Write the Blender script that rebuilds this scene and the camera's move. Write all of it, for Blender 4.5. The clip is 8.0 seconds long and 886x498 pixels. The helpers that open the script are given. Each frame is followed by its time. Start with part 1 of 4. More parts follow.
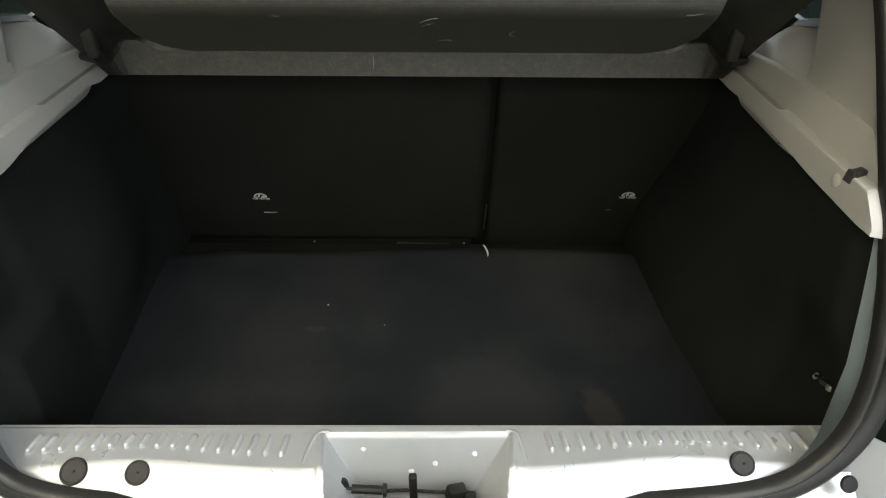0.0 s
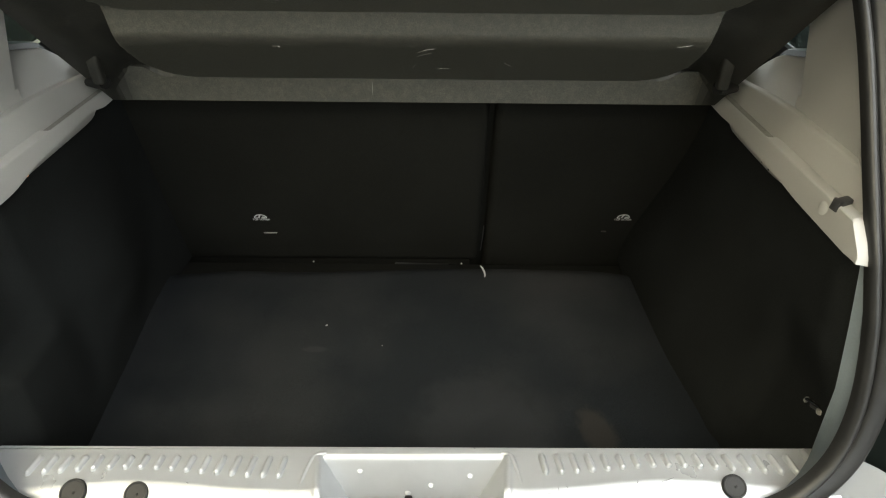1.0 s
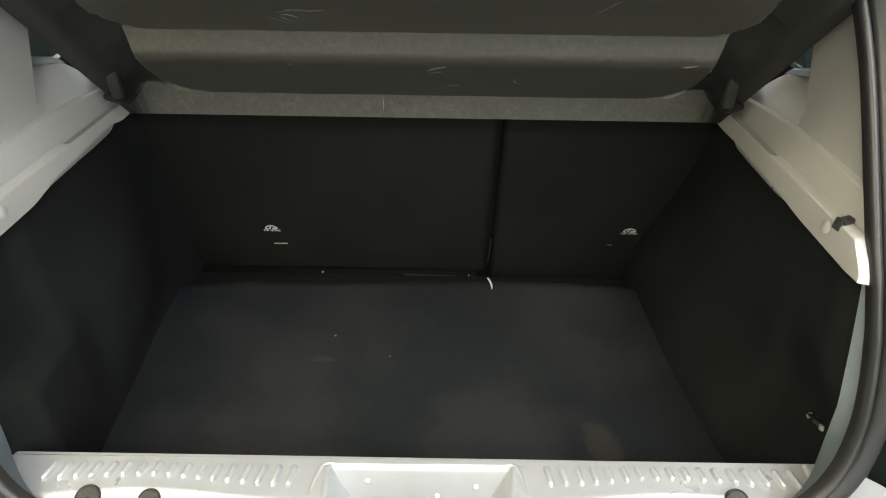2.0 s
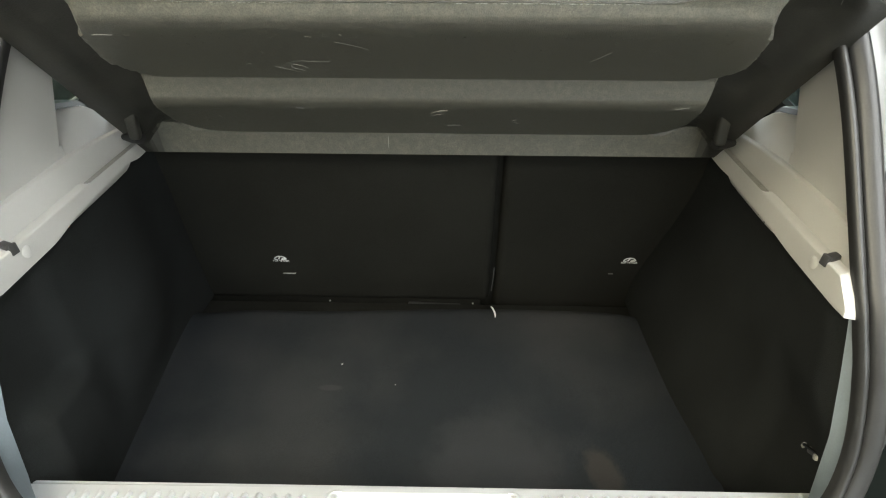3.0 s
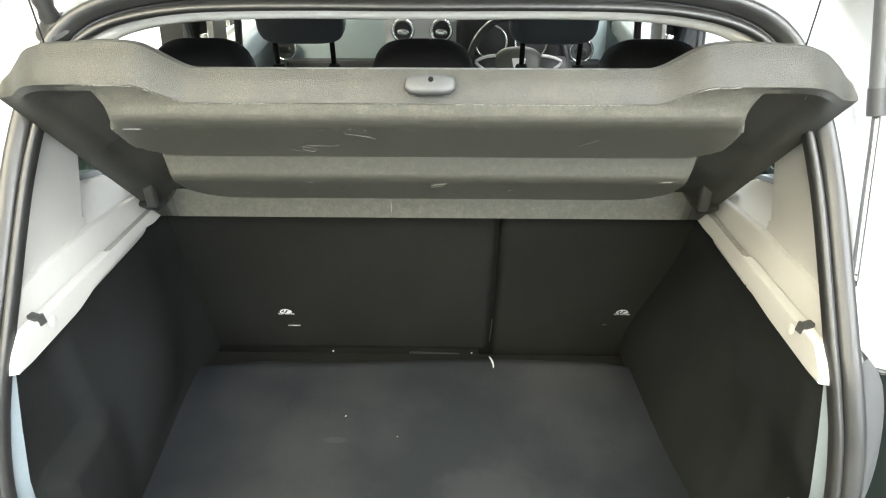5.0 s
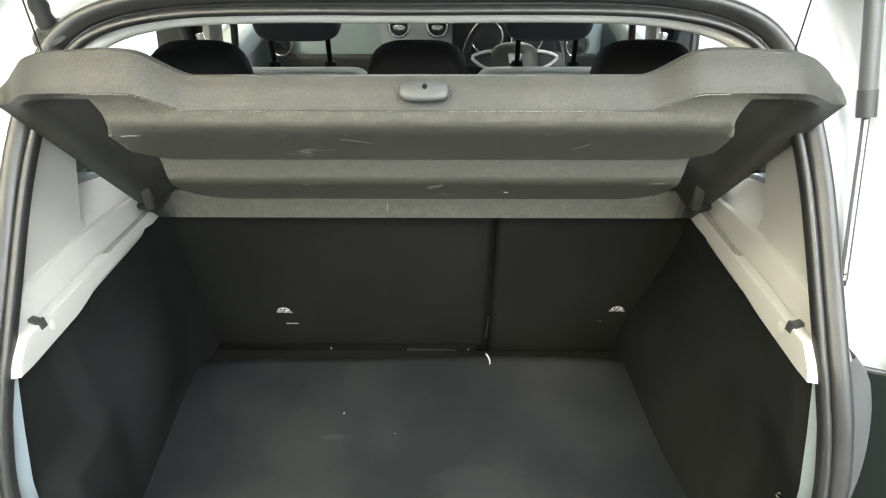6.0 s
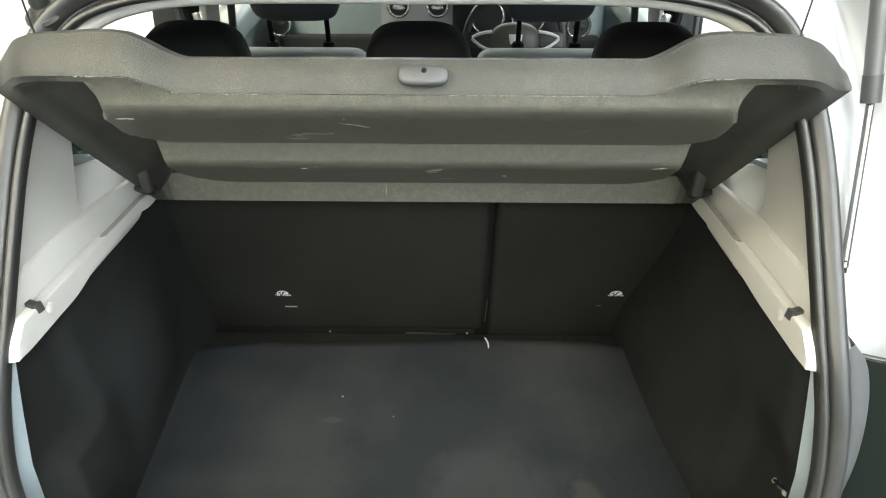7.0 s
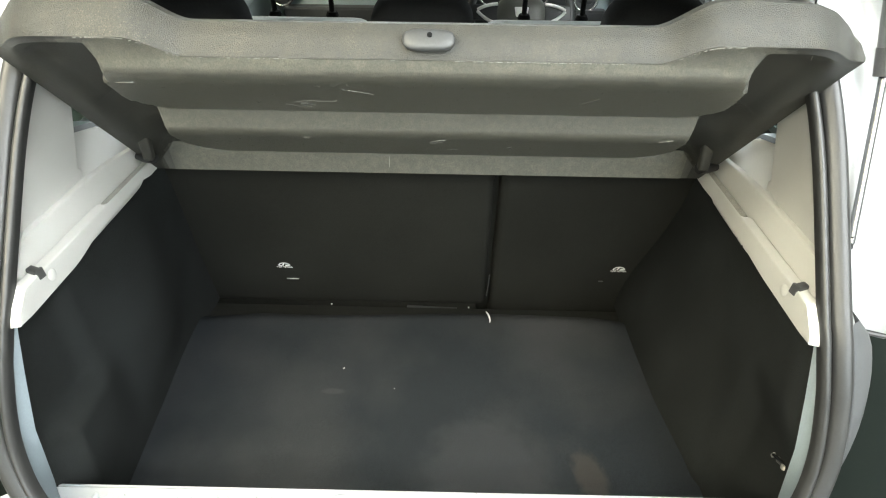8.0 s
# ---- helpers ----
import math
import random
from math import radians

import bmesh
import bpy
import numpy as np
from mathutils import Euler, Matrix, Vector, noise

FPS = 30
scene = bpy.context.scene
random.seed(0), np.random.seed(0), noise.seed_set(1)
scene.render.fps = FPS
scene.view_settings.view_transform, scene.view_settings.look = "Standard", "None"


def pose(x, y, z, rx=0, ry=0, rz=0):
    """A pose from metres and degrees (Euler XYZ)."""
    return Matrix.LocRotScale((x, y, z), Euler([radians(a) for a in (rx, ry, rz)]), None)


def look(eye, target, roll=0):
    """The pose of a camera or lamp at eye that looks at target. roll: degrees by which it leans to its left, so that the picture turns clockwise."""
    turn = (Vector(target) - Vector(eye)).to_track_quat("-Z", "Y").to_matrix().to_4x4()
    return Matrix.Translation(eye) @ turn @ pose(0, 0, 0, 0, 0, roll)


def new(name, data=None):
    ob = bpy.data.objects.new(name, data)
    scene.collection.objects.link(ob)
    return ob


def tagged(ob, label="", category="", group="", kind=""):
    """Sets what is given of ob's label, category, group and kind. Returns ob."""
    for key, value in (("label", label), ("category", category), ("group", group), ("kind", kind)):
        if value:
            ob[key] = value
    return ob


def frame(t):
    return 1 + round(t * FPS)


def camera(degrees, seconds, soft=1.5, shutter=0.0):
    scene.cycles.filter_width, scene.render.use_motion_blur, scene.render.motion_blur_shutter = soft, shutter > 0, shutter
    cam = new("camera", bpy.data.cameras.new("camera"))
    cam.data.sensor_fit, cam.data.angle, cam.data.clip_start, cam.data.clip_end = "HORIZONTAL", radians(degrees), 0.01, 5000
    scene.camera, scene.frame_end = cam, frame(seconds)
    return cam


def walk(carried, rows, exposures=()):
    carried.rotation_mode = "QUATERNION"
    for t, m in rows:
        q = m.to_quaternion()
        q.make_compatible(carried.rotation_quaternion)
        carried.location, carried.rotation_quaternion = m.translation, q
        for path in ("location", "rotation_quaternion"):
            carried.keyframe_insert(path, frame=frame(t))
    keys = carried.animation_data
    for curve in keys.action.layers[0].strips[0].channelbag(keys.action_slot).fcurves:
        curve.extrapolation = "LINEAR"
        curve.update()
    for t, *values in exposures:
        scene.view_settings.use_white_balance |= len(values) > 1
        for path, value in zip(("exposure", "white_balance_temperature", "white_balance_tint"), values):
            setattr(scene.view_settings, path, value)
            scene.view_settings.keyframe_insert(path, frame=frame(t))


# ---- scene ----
cam = camera(69.9, 8.0, soft=1.15)
PATH = [
    (0, (0.042, -0.61, 1.367), (0.046, 0.97, 0.14), 0.4),
    (0.5, (0.043, -0.611, 1.376), (0.043, 0.979, 0.163), 0.3),
    (1, (0.046, -0.615, 1.386), (0.051, 0.993, 0.197), 0.6),
    (1.5, (0.042, -0.62, 1.392), (0.037, 0.994, 0.211), 0.8),
    (3, (0.05, -0.64, 1.437), (0.01, 1.02, 0.322), 0.0),
    (3.5, (0.052, -0.651, 1.46), (0.011, 1.023, 0.367), -0.5),
    (4, (0.05, -0.652, 1.48), (0.02, 1.023, 0.389), 0.0),
    (4.5, (0.049, -0.661, 1.501), (0.001, 1.037, 0.445), -0.1),
    (5, (0.046, -0.659, 1.511), (0.013, 1.052, 0.475), -0.1),
    (6.5, (0.051, -0.662, 1.532), (0.025, 1.021, 0.452), -0.3),
    (7, (0.05, -0.654, 1.53), (0.026, 1.012, 0.423), -0.0),
    (7.5, (0.052, -0.653, 1.525), (0.037, 0.994, 0.389), 0.0),
    (8, (0.048, -0.654, 1.519), (0.02, 0.972, 0.354), 0.6),
]
EXPOSURES = [(0.0, -0.50, 6650, 9), (0.5, -0.48, 6850, 9), (1.0, -0.27, 6850, 9), (1.7, 0.02, 6800, 9), (2.8, 0.34, 6750, 9), (3.5, 0.80, 6700, 9),
             (4.5, 1.53, 6550, 9), (5.2, 1.38, 6550, 9), (6.5, 1.00, 6500, 7), (7.2, 0.96, 6500, 7), (8.0, 1.20, 6550, 7)]
walk(cam, [(t, look(eye, target, roll)) for t, eye, target, roll in PATH], EXPOSURES)

# ---- light of the hall ----
PANEL_POWER = 12.0
DAYLIGHT = 5.0
WARM, NEUTRAL, COOL = (1.0, 0.935, 0.74), (0.95, 0.985, 1.0), (0.86, 0.95, 1.0)
world = bpy.data.worlds.new("hall_air")
world.use_nodes = True
world.node_tree.nodes["Background"].inputs["Color"].default_value = (0.9, 0.95, 1.0, 1)
world.node_tree.nodes["Background"].inputs["Strength"].default_value = 0.02
scene.world = world


# ---- materials ----
def material(name, colour, rough=0.5, metal=0.0, grain=0.0, grain_scale=400.0, blotch=0.0, blotch_scale=6.0,
             bump=0.0, coat=0.0, sheen=0.0, second=None, spec=0.5, speck=None):
    """A surface with variation at two scales: fine grain and broad stains."""
    mat = bpy.data.materials.new(name)
    mat.use_nodes = True
    nt = mat.node_tree
    bsdf = nt.nodes["Principled BSDF"]
    bsdf.inputs["Roughness"].default_value = rough
    bsdf.inputs["Metallic"].default_value = metal
    bsdf.inputs["Coat Weight"].default_value = coat
    bsdf.inputs["Sheen Weight"].default_value = sheen
    bsdf.inputs["Specular IOR Level"].default_value = spec
    coord = nt.nodes.new("ShaderNodeTexCoord")

    def noise_node(scale, detail=3.0):
        n = nt.nodes.new("ShaderNodeTexNoise")
        n.inputs["Scale"].default_value = scale
        n.inputs["Detail"].default_value = detail
        nt.links.new(coord.outputs["Object"], n.inputs["Vector"])
        return n

    fine, broad = noise_node(grain_scale, 2.0), noise_node(blotch_scale, 4.0)
    other = second or tuple(min(1.0, c * 1.6) for c in colour)
    ramp = nt.nodes.new("ShaderNodeMapRange")
    ramp.inputs["From Min"].default_value, ramp.inputs["From Max"].default_value = 0.42, 0.68
    ramp.inputs["To Min"].default_value, ramp.inputs["To Max"].default_value = 0.0, blotch
    nt.links.new(broad.outputs["Fac"], ramp.inputs["Value"])
    mix = nt.nodes.new("ShaderNodeMix")
    mix.data_type = "RGBA"
    mix.inputs["A"].default_value, mix.inputs["B"].default_value = (*colour, 1), (*other, 1)
    nt.links.new(ramp.outputs["Result"], mix.inputs["Factor"])
    gr = nt.nodes.new("ShaderNodeMapRange")
    gr.inputs["From Min"].default_value, gr.inputs["From Max"].default_value = 0.3, 0.7
    gr.inputs["To Min"].default_value, gr.inputs["To Max"].default_value = 1.0 - grain, 1.0 + grain
    nt.links.new(fine.outputs["Fac"], gr.inputs["Value"])
    mul = nt.nodes.new("ShaderNodeVectorMath")
    mul.operation = "SCALE"
    nt.links.new(mix.outputs["Result"], mul.inputs[0])
    nt.links.new(gr.outputs["Result"], mul.inputs["Scale"])
    nt.links.new(mul.outputs["Vector"], bsdf.inputs["Base Color"])
    if speck:
        # small pale flecks, gathered in patches
        colour2, size, share = speck
        dots, patch = noise_node(size, 1.0), noise_node(11.0, 2.0)
        both = nt.nodes.new("ShaderNodeMath")
        both.operation = "MULTIPLY_ADD"
        both.inputs[1].default_value = 0.55
        nt.links.new(patch.outputs["Fac"], both.inputs[0])
        nt.links.new(dots.outputs["Fac"], both.inputs[2])
        cut = nt.nodes.new("ShaderNodeMapRange")
        cut.inputs["From Min"].default_value, cut.inputs["From Max"].default_value = 1.02 - share, 1.12 - share
        nt.links.new(both.outputs["Value"], cut.inputs["Value"])
        over = nt.nodes.new("ShaderNodeMix")
        over.data_type = "RGBA"
        nt.links.new(cut.outputs["Result"], over.inputs["Factor"])
        nt.links.new(mul.outputs["Vector"], over.inputs["A"])
        over.inputs["B"].default_value = (*colour2, 1)
        nt.links.new(over.outputs["Result"], bsdf.inputs["Base Color"])
    if bump:
        b = nt.nodes.new("ShaderNodeBump")
        b.inputs["Strength"].default_value = bump
        b.inputs["Distance"].default_value = 0.001
        nt.links.new(fine.outputs["Fac"], b.inputs["Height"])
        nt.links.new(b.outputs["Normal"], bsdf.inputs["Normal"])
    rr = nt.nodes.new("ShaderNodeMapRange")
    rr.inputs["To Min"].default_value, rr.inputs["To Max"].default_value = max(0.02, rough - 0.08), min(1.0, rough + 0.08)
    nt.links.new(broad.outputs["Fac"], rr.inputs["Value"])
    nt.links.new(rr.outputs["Result"], bsdf.inputs["Roughness"])
    return mat


def glow(name, colour, strength):
    mat = bpy.data.materials.new(name)
    mat.use_nodes = True
    bsdf = mat.node_tree.nodes["Principled BSDF"]
    bsdf.inputs["Base Color"].default_value = (*colour, 1)
    bsdf.inputs["Emission Color"].default_value = (*colour, 1)
    bsdf.inputs["Emission Strength"].default_value = strength
    return mat


def glass(name, colour):
    mat = bpy.data.materials.new(name)
    mat.use_nodes = True
    bsdf = mat.node_tree.nodes["Principled BSDF"]
    bsdf.inputs["Base Color"].default_value = (*colour, 1)
    bsdf.inputs["Roughness"].default_value = 0.02
    bsdf.inputs["Transmission Weight"].default_value = 1.0
    bsdf.inputs["IOR"].default_value = 1.1
    return mat


M_FLOOR = material("boot_carpet", (0.0152, 0.0172, 0.0189), 0.95, grain=0.30, grain_scale=900, blotch=0.9, blotch_scale=3.0, bump=0.5,
                   second=(0.033, 0.0335, 0.0335), spec=0.04)


def soft_patch(mat, centre, size, turn, colour, strength):
    """A soft-edged patch of another colour on a surface, at its own place."""
    nt = mat.node_tree
    bsdf = nt.nodes["Principled BSDF"]
    before = bsdf.inputs["Base Color"].links[0].from_socket
    coord, place, dist = nt.nodes.new("ShaderNodeTexCoord"), nt.nodes.new("ShaderNodeMapping"), nt.nodes.new("ShaderNodeVectorMath")
    place.vector_type = "TEXTURE"
    place.inputs["Location"].default_value = [c + 0.45 * d for c, d in zip(centre, (*size, 0.0))]
    place.inputs["Rotation"].default_value = (0, 0, radians(turn))
    place.inputs["Scale"].default_value = (*size, 1.0)
    ragged = nt.nodes.new("ShaderNodeTexNoise")
    ragged.inputs["Scale"].default_value, ragged.inputs["Detail"].default_value = 2.2, 3.0
    warp = nt.nodes.new("ShaderNodeVectorMath")
    warp.operation = "MULTIPLY_ADD"
    warp.inputs[1].default_value = (0.9, 0.9, 0.0)
    dist.operation = "LENGTH"
    fade = nt.nodes.new("ShaderNodeMapRange")
    fade.interpolation_type = "SMOOTHSTEP"
    fade.inputs["From Min"].default_value, fade.inputs["From Max"].default_value = 1.55, 0.85
    fade.inputs["To Max"].default_value = strength
    mix = nt.nodes.new("ShaderNodeMix")
    mix.data_type = "RGBA"
    mix.inputs["B"].default_value = (*colour, 1)
    nt.links.new(coord.outputs["Object"], place.inputs["Vector"])
    nt.links.new(place.outputs["Vector"], ragged.inputs["Vector"])
    nt.links.new(ragged.outputs["Color"], warp.inputs[0])
    nt.links.new(place.outputs["Vector"], warp.inputs[2])
    nt.links.new(warp.outputs["Vector"], dist.inputs[0])
    nt.links.new(dist.outputs["Value"], fade.inputs["Value"])
    nt.links.new(fade.outputs["Result"], mix.inputs["Factor"])
    nt.links.new(before, mix.inputs["A"])
    nt.links.new(mix.outputs["Result"], bsdf.inputs["Base Color"])


# soft patches in the carpet: a small pale one, a broad pale fan and a brownish one
soft_patch(M_FLOOR, (-0.180, 0.194, 0.56), (0.018, 0.006), 0, (0.036, 0.036, 0.036), 0.6)
soft_patch(M_FLOOR, (0.100, 0.030, 0.56), (0.085, 0.095), 20, (0.030, 0.031, 0.0325), 0.6)
soft_patch(M_FLOOR, (0.292, 0.020, 0.56), (0.022, 0.040), 15, (0.040, 0.036, 0.0315), 0.6)
M_LINING = material("lining_felt", (0.0118, 0.0128, 0.0124), 0.95, grain=0.35, grain_scale=900, blotch=0.7, blotch_scale=6.0, bump=0.5,
                    second=(0.019, 0.0210, 0.0210), spec=0.06)
M_SEATBACK = material("seat_back_felt", (0.0122, 0.0122, 0.0106), 0.95, grain=0.3, grain_scale=900, blotch=0.4, blotch_scale=5.0, bump=0.4, spec=0.03)
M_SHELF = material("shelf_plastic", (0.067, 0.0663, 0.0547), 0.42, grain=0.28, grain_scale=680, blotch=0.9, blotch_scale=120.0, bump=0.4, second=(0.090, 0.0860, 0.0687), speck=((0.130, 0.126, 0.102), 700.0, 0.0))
# darker copies of the shelf plastic: the flanks' shade put into the colour
M_FLANK = material("shaded_plastic", (0.024, 0.024, 0.0205), 0.5, grain=0.3, grain_scale=700, blotch=0.7, blotch_scale=40.0, bump=0.35, second=(0.036, 0.035, 0.029), spec=0.3)
M_HALFSHADE = material("half_shaded_plastic", (0.040, 0.040, 0.034), 0.48, grain=0.22, grain_scale=700, blotch=0.5, blotch_scale=20.0, bump=0.35, second=(0.054, 0.052, 0.044))
M_LIP = material("speckled_lip", (0.0305, 0.0305, 0.0260), 0.5, grain=0.32, grain_scale=900, blotch=0.6, blotch_scale=60.0, bump=0.9, second=(0.044, 0.0415, 0.0325), speck=((0.100, 0.092, 0.068), 1000.0, 0.085))
M_HANDLE = material("grey_plastic", (0.046, 0.0475, 0.048), 0.42, grain=0.08, blotch=0.2, blotch_scale=30)
M_TRIM = material("cream_plastic", (0.455, 0.451, 0.426), 0.40, grain=0.03, grain_scale=900, blotch=0.25, blotch_scale=9, bump=0.12, second=(0.445, 0.435, 0.402))
M_SLOTSHADE = material("slot_shade_grey", (0.25, 0.244, 0.22), 0.9, grain=0.2, grain_scale=700, blotch=0.3, blotch_scale=30)
M_HEADLINER = material("headliner_cloth", (0.62, 0.61, 0.57), 0.9, grain=0.08, grain_scale=900, blotch=0.2, bump=0.3, second=(0.55, 0.54, 0.5))
M_SILVER = material("silver_paint", (0.49, 0.505, 0.52), 0.30, metal=0.42, grain=0.02, grain_scale=1500, blotch=0.5, blotch_scale=18, second=(0.42, 0.435, 0.45))
M_BODY = material("white_paint", (0.29, 0.298, 0.302), 0.32, grain=0.02, grain_scale=1500, blotch=0.15, coat=0.1, second=(0.26, 0.268, 0.272))
M_FLANGE = material("primer_grey", (0.165, 0.195, 0.215), 0.5, grain=0.04, blotch=0.3, blotch_scale=10, second=(0.14, 0.17, 0.185))
M_RUBBER = material("black_rubber", (0.019, 0.019, 0.0185), 0.38, grain=0.1, blotch=0.4, blotch_scale=20, second=(0.030, 0.030, 0.029))
M_PLUG = material("plug_rubber", (0.012, 0.012, 0.0115), 0.55, grain=0.15, blotch=0.4, blotch_scale=60)
M_BLACK = material("black_plastic", (0.010, 0.010, 0.010), 0.5, grain=0.1, blotch=0.3, blotch_scale=25, spec=0.35)
M_CLIP = material("dark_grey_plastic", (0.035, 0.035, 0.035), 0.45, grain=0.1, blotch=0.3, blotch_scale=25)
M_STRUT = material("strut_grey", (0.075, 0.077, 0.077), 0.4, grain=0.05, blotch=0.2)
M_STEEL = material("rod_steel", (0.35, 0.35, 0.35), 0.22, metal=1.0, blotch=0.2)
M_LABEL = material("label_white", (0.62, 0.62, 0.60), 0.6, grain=0.1, blotch=0.4, blotch_scale=60, second=(0.4, 0.4, 0.39))
M_SCRATCH = material("scratch_pale", (0.24, 0.235, 0.215), 0.6, grain=0.2, blotch=0.4, blotch_scale=90)
M_SEATCLOTH = material("seat_cloth", (0.007, 0.0075, 0.0078), 0.95, grain=0.4, grain_scale=700, blotch=0.3, bump=0.4, spec=0.08)
M_SEATGREY = material("seat_cloth_grey", (0.22, 0.24, 0.24), 0.9, grain=0.2, grain_scale=700, blotch=0.3, bump=0.3)
M_FRONTREST = material("headrest_cloth", (0.035, 0.042, 0.046), 0.85, grain=0.2, grain_scale=700, blotch=0.3, bump=0.3)
M_DASH = material("dash_plastic", (0.30, 0.37, 0.38), 0.5, grain=0.06, blotch=0.2, blotch_scale=8)
M_DASHDARK = material("dash_black", (0.02, 0.021, 0.022), 0.45, grain=0.1, blotch=0.3, blotch_scale=12)
M_HUB = material("hub_plastic", (0.062, 0.062, 0.052), 0.45, grain=0.06, blotch=0.2, blotch_scale=12)
M_DOORCARD = material("door_card_plastic", (0.15, 0.18, 0.18), 0.55, grain=0.06, blotch=0.2, blotch_scale=8)
M_ROD = material("dark_rod_steel", (0.16, 0.16, 0.16), 0.25, metal=1.0, blotch=0.2)
M_PLATE = material("satin_silver_plastic", (0.62, 0.62, 0.60), 0.35, grain=0.03, blotch=0.2, blotch_scale=12)
M_FLECK = material("scuff_grey", (0.105, 0.102, 0.088), 0.6, grain=0.3, blotch=0.4, blotch_scale=90)
M_WEAR = material("lip_wear", (0.15, 0.148, 0.135), 0.6, grain=0.3, blotch=0.4, blotch_scale=90)
M_CHROME = material("satin_chrome", (0.72, 0.72, 0.70), 0.22, metal=1.0, blotch=0.2, blotch_scale=20)
M_BRACKET = material("lamp_bracket_grey", (0.052, 0.054, 0.056), 0.45, grain=0.05, blotch=0.2, blotch_scale=20)
M_TINT = glass("tinted_pane", (0.055, 0.072, 0.066))
M_LENS = material("smoked_lens", (0.006, 0.008, 0.007), 0.6, grain=0.05, blotch=0.3, spec=0.03)
M_WALL = material("hall_white_wall", (0.44, 0.44, 0.432), 0.8, grain=0.03, blotch=0.2, blotch_scale=1.2, second=(0.40, 0.40, 0.392))
M_DARKWALL = material("hall_dark_wall", (0.16, 0.16, 0.165), 0.7, grain=0.04, blotch=0.3, blotch_scale=2.0)
M_TILE = material("hall_floor_tile", (0.11, 0.11, 0.108), 0.35, grain=0.06, blotch=0.3, blotch_scale=1.5, second=(0.09, 0.09, 0.087))
M_WARMPANEL = glow("warm_panel", WARM, PANEL_POWER * 1.0)
M_NEUTRALPANEL = glow("neutral_panel", NEUTRAL, PANEL_POWER * 1.1)
M_DAYLIGHT = glow("overcast_sky", COOL, DAYLIGHT)
M_AMBER = glow("amber_glow", (1.0, 0.50, 0.20), 0.38)


# ---- builders ----
def thing(name, label, category, group="", kind="", at=(0, 0, 0)):
    ob = new(name)
    ob.location = at
    return tagged(ob, label, category, group, kind)


def mesh_from(name, verts, faces, mat, smooth=30.0):
    me = bpy.data.meshes.new(name)
    me.from_pydata([tuple(map(float, v)) for v in verts], [], faces)
    bm = bmesh.new()
    bm.from_mesh(me)
    bmesh.ops.remove_doubles(bm, verts=bm.verts, dist=1e-6)
    bmesh.ops.recalc_face_normals(bm, faces=bm.faces)
    bm.to_mesh(me)
    bm.free()
    me.materials.append(mat)
    if smooth:
        me.polygons.foreach_set("use_smooth", [True] * len(me.polygons))
        me.set_sharp_from_angle(angle=radians(smooth))
    return me


def part(name, me, parent=None, label="", m=None):
    ob = new(name, me)
    if parent is not None:
        ob.parent = parent
        base = parent.matrix_basis if parent.parent is None else parent.parent.matrix_basis @ parent.matrix_basis
        ob.matrix_basis = base.inverted() @ (m or Matrix())
    elif m is not None:
        ob.matrix_basis = m
    if label:
        tagged(ob, label)
    return ob


def loft(name, rings, mat, closed=False, caps=False, loop=False, smooth=30.0):
    """Skin over rings of equal length. closed: each ring is a closed loop; loop: the last ring joins the first."""
    n, verts, faces = len(rings[0]), [v for r in rings for v in r], []
    count = len(rings)
    for a in range(count if loop else count - 1):
        b = (a + 1) % count
        for k in range(n if closed else n - 1):
            k2 = (k + 1) % n
            faces.append((a * n + k, a * n + k2, b * n + k2, b * n + k))
    if caps:
        faces.append(tuple(range(n)))
        faces.append(tuple(range((count - 1) * n, count * n)))
    return mesh_from(name, verts, faces, mat, smooth)


def tube(name, pts, radius, mat, sides=10, smooth=40.0, scale=None):
    """A round bar along points; radius is one number or one for each point."""
    pts = [Vector(p) for p in pts]
    rings = []
    for i, p in enumerate(pts):
        d = (pts[min(i + 1, len(pts) - 1)] - pts[max(i - 1, 0)]).normalized()
        a = d.cross(Vector((0.31, 0.17, 0.93))).normalized()
        b = d.cross(a)
        r = radius[i] if isinstance(radius, (list, tuple)) else radius
        rings.append([p + r * (math.cos(t) * a + math.sin(t) * b) for t in (2 * math.pi * k / sides for k in range(sides))])
    return loft(name, rings, mat, closed=True, caps=True, smooth=smooth)


def box(name, size, mat, bevel=0.004, segments=2, shape=None):
    """A box with rounded edges about the origin; shape moves its points before the edges are rounded."""
    bm = bmesh.new()
    bmesh.ops.create_cube(bm, size=1.0)
    for v in bm.verts:
        v.co = Vector((v.co.x * size[0], v.co.y * size[1], v.co.z * size[2]))
        if shape:
            v.co = Vector(shape(*v.co))
    if bevel:
        bmesh.ops.bevel(bm, geom=list(bm.edges), offset=bevel, segments=segments, profile=0.6, affect="EDGES")
    bmesh.ops.recalc_face_normals(bm, faces=bm.faces)
    me = bpy.data.meshes.new(name)
    bm.to_mesh(me)
    bm.free()
    me.materials.append(mat)
    me.polygons.foreach_set("use_smooth", [True] * len(me.polygons))
    me.set_sharp_from_angle(angle=radians(35))
    return me


def lathe(name, profile, mat, sides=28, smooth=35.0):
    """Turn a profile of (radius, height) about z."""
    rings = [[(r * math.cos(2 * math.pi * k / sides), r * math.sin(2 * math.pi * k / sides), h) for k in range(sides)] for r, h in profile]
    return loft(name, rings, mat, closed=True, caps=True, smooth=smooth)


def grid(name, us, vs, f, mat, smooth=30.0):
    return loft(name, [[f(u, v) for v in vs] for u in us], mat, smooth=smooth)


